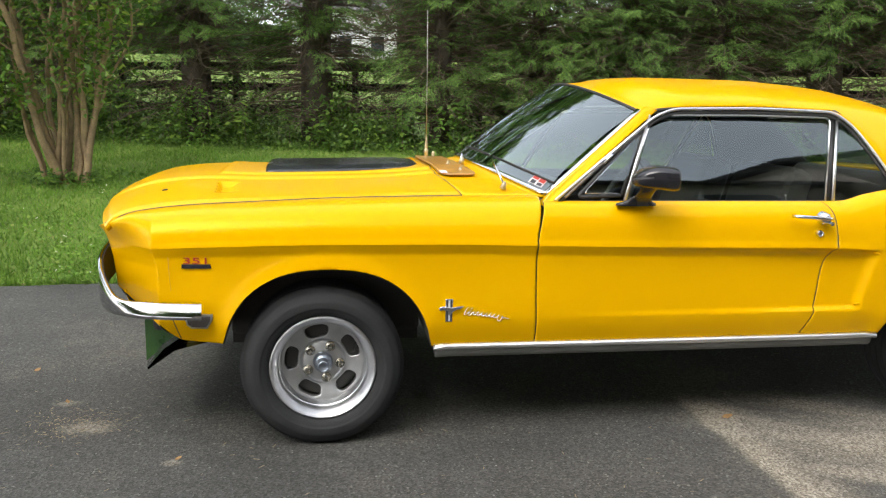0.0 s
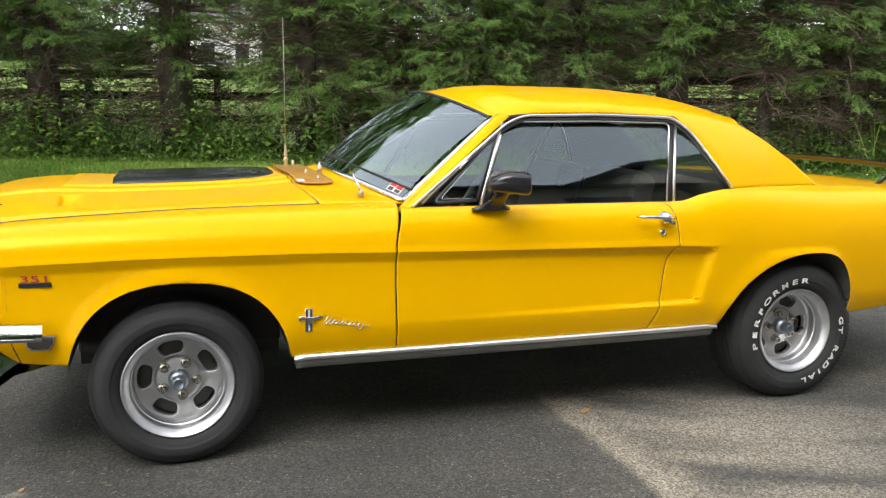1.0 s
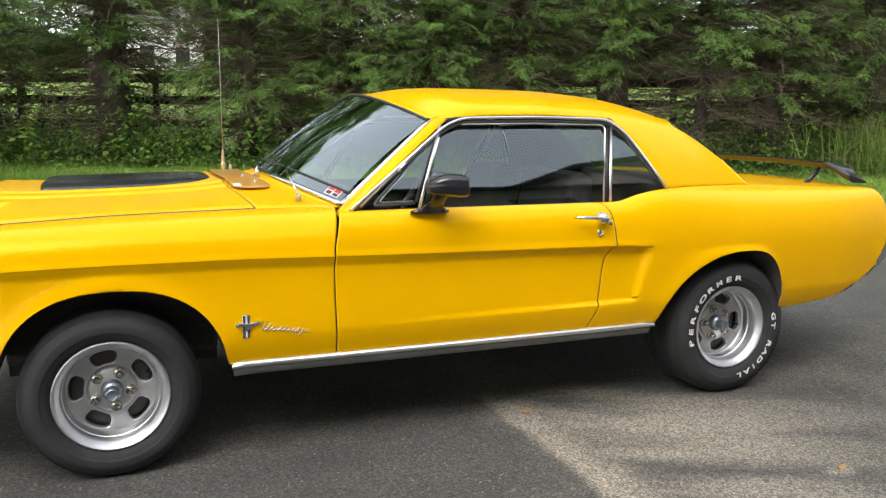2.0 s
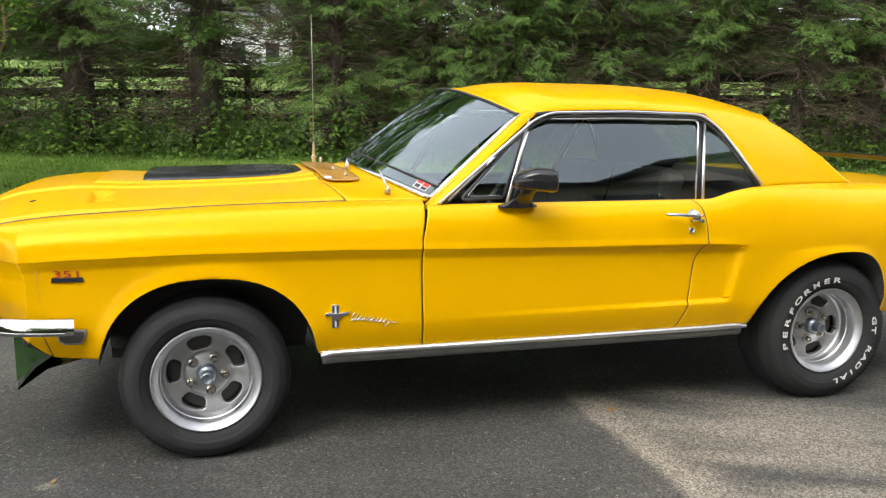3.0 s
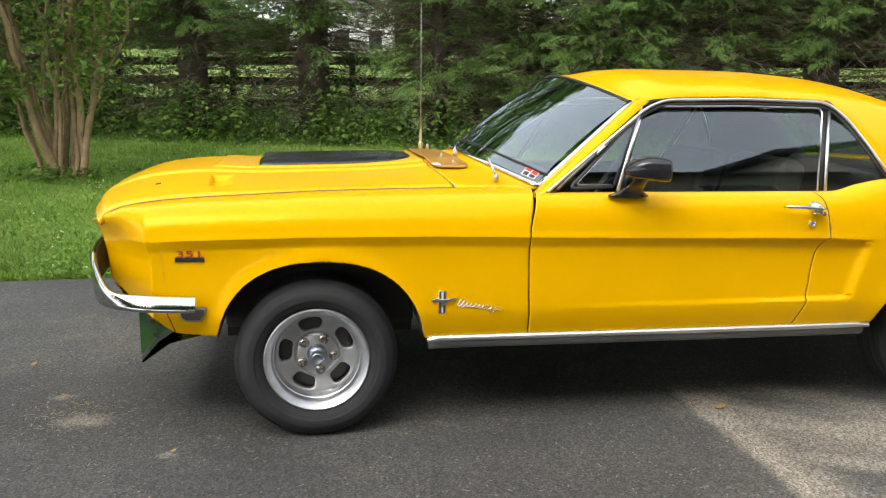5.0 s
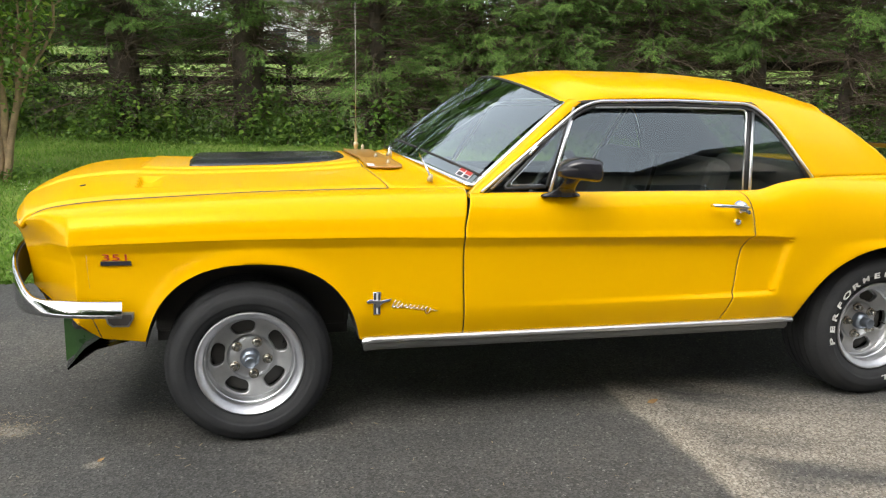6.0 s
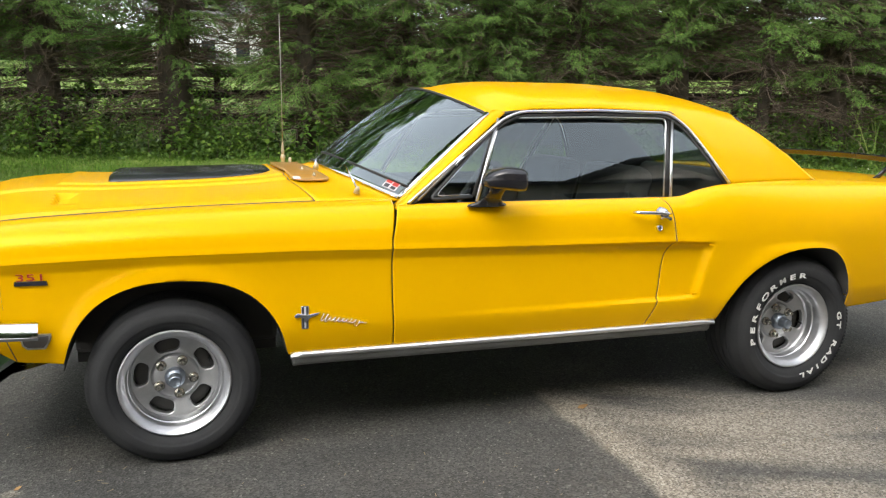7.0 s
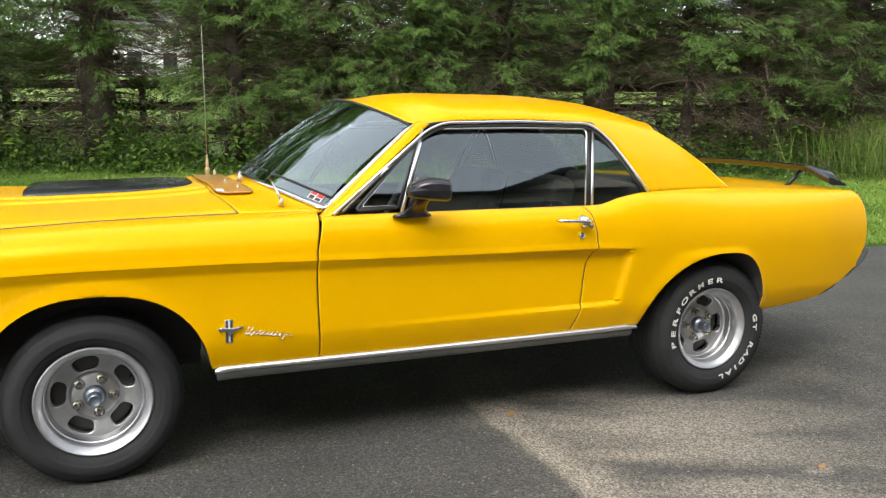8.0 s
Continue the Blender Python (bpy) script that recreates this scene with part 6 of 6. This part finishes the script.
def lawn_grass():
    g = np.random.default_rng(31)
    n = 260000
    x = np.concatenate([g.uniform(-10.5, 0.5, int(n * 0.62)), g.uniform(0.5, 17.0, n - int(n * 0.62))])
    y0 = drive_edge(x) + 0.015
    y = y0 + (hedge_y(x) - 0.8 - y0) * g.random(n) ** 1.25
    keep = noise_keep(x, y, g)
    x, y = x[keep], y[keep]
    n = len(x)
    z = ground_z(x, y) - 0.03
    al = unit(np.stack([g.normal(0, 0.42, n), g.normal(0, 0.42, n), np.ones(n)], -1))
    ac = unit(np.cross(al, g.normal(0, 1, (n, 3))))
    v, t = place_pattern(BLADE, np.stack([x, y, z], -1), al, ac, g.uniform(0.045, 0.105, n), 0.25)
    tagged(part("lawn_grass", mesh_arrays("lawn_grass", v, t, GRASS), GRASS), "mown green grass with clover", "grass", kind="stuff")
    m = 42000
    x = g.uniform(-8.5, 16.0, m)
    y = drive_edge(x) + 0.03 + 5.5 * g.random(m) ** 1.6
    patch = np.sin(x * 1.7 + 0.6) * np.sin(y * 1.9) + 0.5 * np.sin(x * 4.1 + y * 3.0)
    x, y = x[patch > -0.25], y[patch > -0.25]
    z = ground_z(x, y) - 0.03 + g.uniform(0.03, 0.08, len(x))
    tagged(part("clover", leaf_mass("clover", x, y, z, g.uniform(0.018, 0.036, len(x)), GRASS, g, CLOVER, 0.25), GRASS), "clover leaves in the lawn", "clover", kind="stuff")
    k = 1500
    x = g.uniform(-8.0, 14.0, k)
    y = drive_edge(x) + 0.06 + 4.5 * g.random(k) ** 1.5
    patch = np.sin(x * 1.7 + 0.6) * np.sin(y * 1.9) + 0.5 * np.sin(x * 4.1 + y * 3.0)
    x, y = x[patch > 0.0], y[patch > 0.0]
    z = ground_z(x, y) - 0.03 + g.uniform(0.06, 0.11, len(x))
    fl = mat("clover_flower_white", (0.62, 0.62, 0.52), (0.5, 0.5, 0.4), rough=0.9)
    tagged(part("clover_flowers", leaf_mass("clover_flowers", x, y, z, g.uniform(0.016, 0.028, len(x)), fl, g, LEAF, 0.8), fl), "small white clover flowers in the lawn", "flowers", kind="stuff")
    # ragged blades leaning over the edge of the drive
    e = 9000
    x = g.uniform(-9, 15, e)
    y = drive_edge(x) + g.uniform(-0.02, 0.09, e)
    al = unit(np.stack([g.normal(0, 0.5, e), g.normal(-0.45, 0.35, e), np.ones(e)], -1))
    ac = unit(np.cross(al, g.normal(0, 1, (e, 3))))
    v, t = place_pattern(BLADE, np.stack([x, y, np.full(e, -0.03)], -1), al, ac, g.uniform(0.06, 0.15, e), 0.3)
    tagged(part("verge_grass", mesh_arrays("verge_grass", v, t, GRASS), GRASS), "ragged grass along the edge of the drive", "grass", kind="stuff")


def noise_keep(x, y, g):
    p = np.sin(x * 2.3 + np.sin(y * 1.7)) * np.sin(y * 2.9 + np.sin(x * 1.3))
    return g.random(len(x)) < 0.72 + 0.28 * p


lawn_grass()


# ---- the many-stemmed tree on the lawn ----
def myrtle(x, y):
    g = np.random.default_rng(5)
    z0 = gz(x, y)
    t = thing("multi_stem_tree", (x, y, z0), "many-stemmed ornamental tree with smooth tan bark on the lawn", "tree")
    leaves = []
    for k in range(19):
        a = 2 * math.pi * k / 19 + g.normal(0, 0.3)
        rr = g.uniform(0.02, 0.24)
        foot = np.array([x + rr * math.cos(a), y + rr * 0.7 * math.sin(a), z0 - 0.06])
        h = g.uniform(3.6, 5.2)
        spread = g.uniform(0.30, 1.5)
        tip = foot + np.array([spread * math.cos(a), spread * 0.8 * math.sin(a), h])
        s = np.linspace(0, 1, 16)[:, None]
        pts = foot + (tip - foot) * s + np.array([math.cos(a), math.sin(a), 0]) * 0.12 * np.sin(s * math.pi) * g.uniform(-0.8, 1.0) + np.cumsum(g.normal(0, 0.036, (16, 3)) * [1, 1, 0.4], axis=0)
        r0 = g.uniform(0.013, 0.041)
        part("stem", branch_wood([(np.vstack([foot - [0, 0, 0.05], pts]), r0 * 1.25, r0 * 0.45)], TAN_BARK, "stem", 9), TAN_BARK, t)
        for j in range(8):
            i = int(g.integers(5, 15))
            leaves.append((pts[min(i, 15)], a + g.normal(0, 0.7)))
    limbs, at = [], []
    for p, a in leaves:
        d = np.array([math.cos(a), math.sin(a), g.uniform(0.3, 1.2)]) * g.uniform(0.3, 0.8)
        q = np.array([p, p + d * 0.5 + [0, 0, 0.04], p + d])
        limbs.append((q, 0.009, 0.003))
        m = int(g.integers(20, 44)) if p[2] > z0 + 1.9 else int(g.integers(6, 22))
        at.append(p + d * g.uniform(0.35, 1.1, (m, 1)) + g.normal(0, 0.10, (m, 3)))
    # low leafy shoots on the side towards the drive
    for cx, cz, m in ((-0.72, 1.30, 230), (-0.95, 1.10, 160), (-0.35, 1.15, 90), (0.36, 1.2, 110), (-0.85, 1.75, 260), (0.05, 1.75, 120), (0.5, 1.75, 110), (-1.2, 2.0, 200), (0.8, 2.2, 160), (-0.5, 2.2, 150), (0.3, 2.25, 110)):
        at.append(np.array([x + cx, y - 0.35, z0 + cz]) + g.normal(0, 1, (m * 2, 3)) * [0.21, 0.16, 0.18])
    at = np.concatenate(at)
    tagged(part("twig_spray", branch_wood(limbs, TAN_BARK, "twig_spray", 5), TAN_BARK, t), kind="stuff")
    tagged(part("leaves", leaf_mass("leaves", at[:, 0], at[:, 1], at[:, 2], g.uniform(0.05, 0.10, len(at)), MYRTLE, g), MYRTLE, t), kind="stuff")
    # shoots round the foot
    m = 260
    px, py = x + g.normal(0, 0.28, m), y - 0.1 + g.normal(0, 0.2, m)
    tagged(part("foot_growth", leaf_mass("foot_growth", px, py, ground_z(px, py) + g.uniform(0, 0.16, m), g.uniform(0.05, 0.10, m), BROADLEAF, g), BROADLEAF, t), kind="stuff")


myrtle(-2.97, 6.70)


# ---- distance beyond the fence ----
SIDING = mat("white_siding", (0.72, 0.72, 0.70), (0.62, 0.62, 0.60), rough=0.7, scale=1.5)
SHINGLE = mat("grey_shingles", (0.10, 0.10, 0.105), (0.16, 0.155, 0.15), rough=0.9, scale=3.0, fine=25.0, bump_by=0.01)
PANE = mat("dark_window_pane", (0.03, 0.035, 0.04), (0.05, 0.055, 0.06), rough=0.08)
TAN_SIDING = mat("tan_siding", (0.62, 0.52, 0.44), (0.54, 0.44, 0.37), rough=0.9, scale=3.0, fine=18.0, bump_by=0.006)


def house(name, x0, x1, y0, y1, z, eave, ridge, wall_mat, label, windows, front, turned=False):
    """A plain house with a gable roof; front: the y of the face with windows."""
    h = thing(name, ((x0 + x1) / 2, (y0 + y1) / 2, z), label, "house")
    bm = box_bm((x1 - x0, y1 - y0, eave + 0.3), ((x0 + x1) / 2, (y0 + y1) / 2, z + eave / 2 - 0.15))
    part("wall", bm, wall_mat, h)
    o = 0.5
    ym = (y0 + y1) / 2
    v = [(x0 - o, y0 - o, z + eave - 0.05), (x1 + o, y0 - o, z + eave - 0.05), (x1 + o, ym, z + ridge), (x0 - o, ym, z + ridge), (x1 + o, y1 + o, z + eave - 0.05), (x0 - o, y1 + o, z + eave - 0.05)]
    solid(part("roof", mesh_of("roof", v, [(0, 1, 2, 3), (3, 2, 4, 5)], False), SHINGLE, h), 0.18, 0.0)
    for gx in (x0 + 0.02, x1 - 0.02):
        bm = bmesh.new()
        bm.faces.new([bm.verts.new(p) for p in ((gx, y0 + 0.02, z + eave - 0.02), (gx, y1 - 0.02, z + eave - 0.02), (gx, ym, z + ridge - 0.2))])
        part("gable", bm, wall_mat, h)
    out = -1 if front == y0 else 1
    for wx, wz, ww, wh in windows:
        w = part("window", box_bm((ww + 0.16, 0.10, wh + 0.16), (wx, front + out * 0.03, z + wz), None, 0.01, 1), SIDING, h)
        part("pane", box_bm((ww, 0.04, wh), (wx, front + out * 0.075, z + wz), None, 0.004, 1), PANE, w)
    if turned:
        # a quarter turn about the middle, so that the gable faces the drive
        c = Vector(((x0 + x1) / 2, (y0 + y1) / 2, 0))
        m = Matrix.Translation(c) @ Matrix.Rotation(math.pi / 2, 4, "Z") @ Matrix.Translation(-c)
        for ob in h.children_recursive:
            ob.data.transform(m)
    return h


house("far_house", -1.5, 6.5, 62.0, 70.0, gz(2, 62), 4.2, 7.0, SIDING, "white-sided house far beyond the fence", [(0.0, 1.6, 1.0, 1.4), (2.5, 1.6, 1.0, 1.4), (5.0, 1.6, 1.0, 1.4)], 62.0)
# the house behind, seen only in the reflections of glass and chrome
house("near_house", 6.6, 18.6, -17.4, -6.6, 0.0, 7.6, 12.2, TAN_SIDING, "tan house with a grey shingle roof behind the drive", [(9.8, 1.6, 1.1, 1.5), (13.8, 1.6, 1.1, 1.5), (9.8, 4.2, 1.0, 1.3), (13.8, 4.2, 1.0, 1.3)], -6.6, True)
house("house_wing", -0.4, 7.0, -13.0, -6.8, 0.0, 5.5, 7.5, TAN_SIDING, "lower tan house wing with a grey shingle roof", [(3.0, 1.6, 1.1, 1.5), (5.4, 1.6, 1.1, 1.5), (3.0, 3.9, 1.0, 1.2), (5.4, 3.9, 1.0, 1.2)], -6.8)


def broad_tree(x, y, height, spread, seed, name="broadleaf_tree", count=2600, leaf=(0.22, 0.5)):
    g = np.random.default_rng(seed)
    z0 = gz(x, y)
    t = thing(name, (x, y, z0), "large leafy green tree with an uneven crown", "tree", "trees round the yard")
    limbs = [(np.array([[x, y, z0 - 0.1], [x, y, z0 + height * 0.3], [x + 0.2, y, z0 + height * 0.75]]), height * 0.028, 0.05)]
    at = []
    for k in range(26):
        a, h = g.uniform(0, 2 * math.pi), g.uniform(0.28, 0.85)
        r = spread * (0.5 + 0.5 * math.sin(h * math.pi)) * g.uniform(0.5, 1.0)
        c = np.array([x + r * math.cos(a), y + r * math.sin(a), z0 + height * (h + 0.1)])
        s = np.array([x, y, z0 + height * (h - 0.06)])
        limbs.append((np.array([s, (s + c) / 2 + [0, 0, 0.2], c]), 0.07, 0.02))
        m = count // 26
        at.append(c + g.normal(0, 1, (m, 3)) * [spread * 0.24, spread * 0.24, height * 0.07])
    at = np.concatenate(at)
    part("trunk", branch_wood(limbs, BARK, "trunk", 8), BARK, t)
    part("crown", leaf_mass("crown", at[:, 0], at[:, 1], at[:, 2], g.uniform(*leaf, len(at)), FARLEAF, g, facing=(0, -0.5, 0.6), stray=0.8), FARLEAF, t)


for i, (x, y, h, s) in enumerate([(-22, 52, 11, 5), (12, 56, 12, 6), (22, 50, 12, 5.5), (30, 42, 12, 5), (-34, 46, 12, 6), (42, 34, 12, 6), (-16, 66, 13, 6), (2, 78, 14, 7), (-8, 60, 11, 5.5), (9, 62, 11, 5), (16, 66, 13, 6), (-27, 60, 13, 6), (26, 58, 13, 6), (36, 50, 13, 6), (50, 44, 14, 7), (-44, 52, 14, 7)]):
    broad_tree(x, y, h * 0.62, s, 300 + i)
for i, (x, y, h, s) in enumerate([(-0.6, -8.6, 7.0, 2.0), (-4.5, -12.0, 10.5, 3.4), (-8, -10.5, 9, 3.8), (-12.5, -2.5, 13, 4.6), (25, -9, 13, 5), (-13.5, 5.0, 13, 4.4)]):
    broad_tree(x, y, h, s, 400 + i, count=20000 if i < 2 else 9000, leaf=(0.14, 0.32))

# a belt of woods closing the view
g = np.random.default_rng(77)
n = 40000
a = g.uniform(radians(-62), radians(72), n)
d = g.uniform(66, 84, n)
x, y = d * np.sin(a), d * np.cos(a) - 3.0
top = 4.6 + 1.6 * np.sin(a * 17) + 0.9 * np.sin(a * 41)
z = ground_z(x, np.maximum(y, 2)) + top * g.random(n) ** 0.8
tagged(part("far_woods", leaf_mass("far_woods", x, y, z, g.uniform(1.0, 2.1, n), FARLEAF, g, facing=(0, -0.8, 0.5), stray=0.7), FARLEAF), "distant green woods behind the lawns", "woods", kind="stuff")

# ---- small litter on the drive ----
LEAF_LITTER = mat("dry_leaf", (0.40, 0.24, 0.09), (0.25, 0.14, 0.06), rough=0.8, scale=30.0)


def litter():
    g = np.random.default_rng(51)
    for x, y, s, a in ((1.68, -0.77, 0.055, 0.1), (-1.36, 0.16, 0.04, 1.0), (-1.08, -0.30, 0.035, 2.0), (-0.54, -0.94, 0.03, 0.7), (2.53, -1.73, 0.045, 0.4)):
        al = np.array([[math.cos(a), math.sin(a), 0.08]])
        ac = np.array([[-math.sin(a), math.cos(a), 0.2]])
        v, t = place_pattern(LEAF, np.array([[x, y, 0.006]]), al, ac, np.array([s]), -0.12)
        ob = part("fallen_leaf", mesh_arrays("fallen_leaf", v, t, LEAF_LITTER), LEAF_LITTER)
        tagged(ob, "dry brown leaf lying on the asphalt", "leaf", "fallen leaves")
    n = 2600
    x, y = g.uniform(-3.5, 5.5, n), g.uniform(-2.6, 1.9, n)
    # a swept-up patch ahead of the front wheel
    x[:420], y[:420] = g.normal(-1.0, 0.11, 420), g.normal(-0.55, 0.10, 420)
    chaff = mat("pale_chaff", (0.34, 0.28, 0.18), (0.25, 0.19, 0.12), rough=0.9)
    pat = (np.array([(0, -0.10), (0, 0.10), (1.0, 0.06), (1.0, -0.06)]), np.array([(0, 1, 2), (0, 2, 3)]))
    a = g.uniform(0, 2 * math.pi, n)
    al = np.stack([np.cos(a), np.sin(a), np.zeros(n)], -1)
    ac = np.stack([-np.sin(a), np.cos(a), np.zeros(n)], -1)
    v, t = place_pattern(pat, np.stack([x, y, np.full(n, 0.004)], -1), al, ac, 0.004 + 0.024 * g.random(n) ** 2.2, 0.0)
    tagged(part("chaff", mesh_arrays("chaff", v, t, chaff), chaff), "pale chaff and bits of straw strewn on asphalt", "chaff", kind="stuff")


litter()
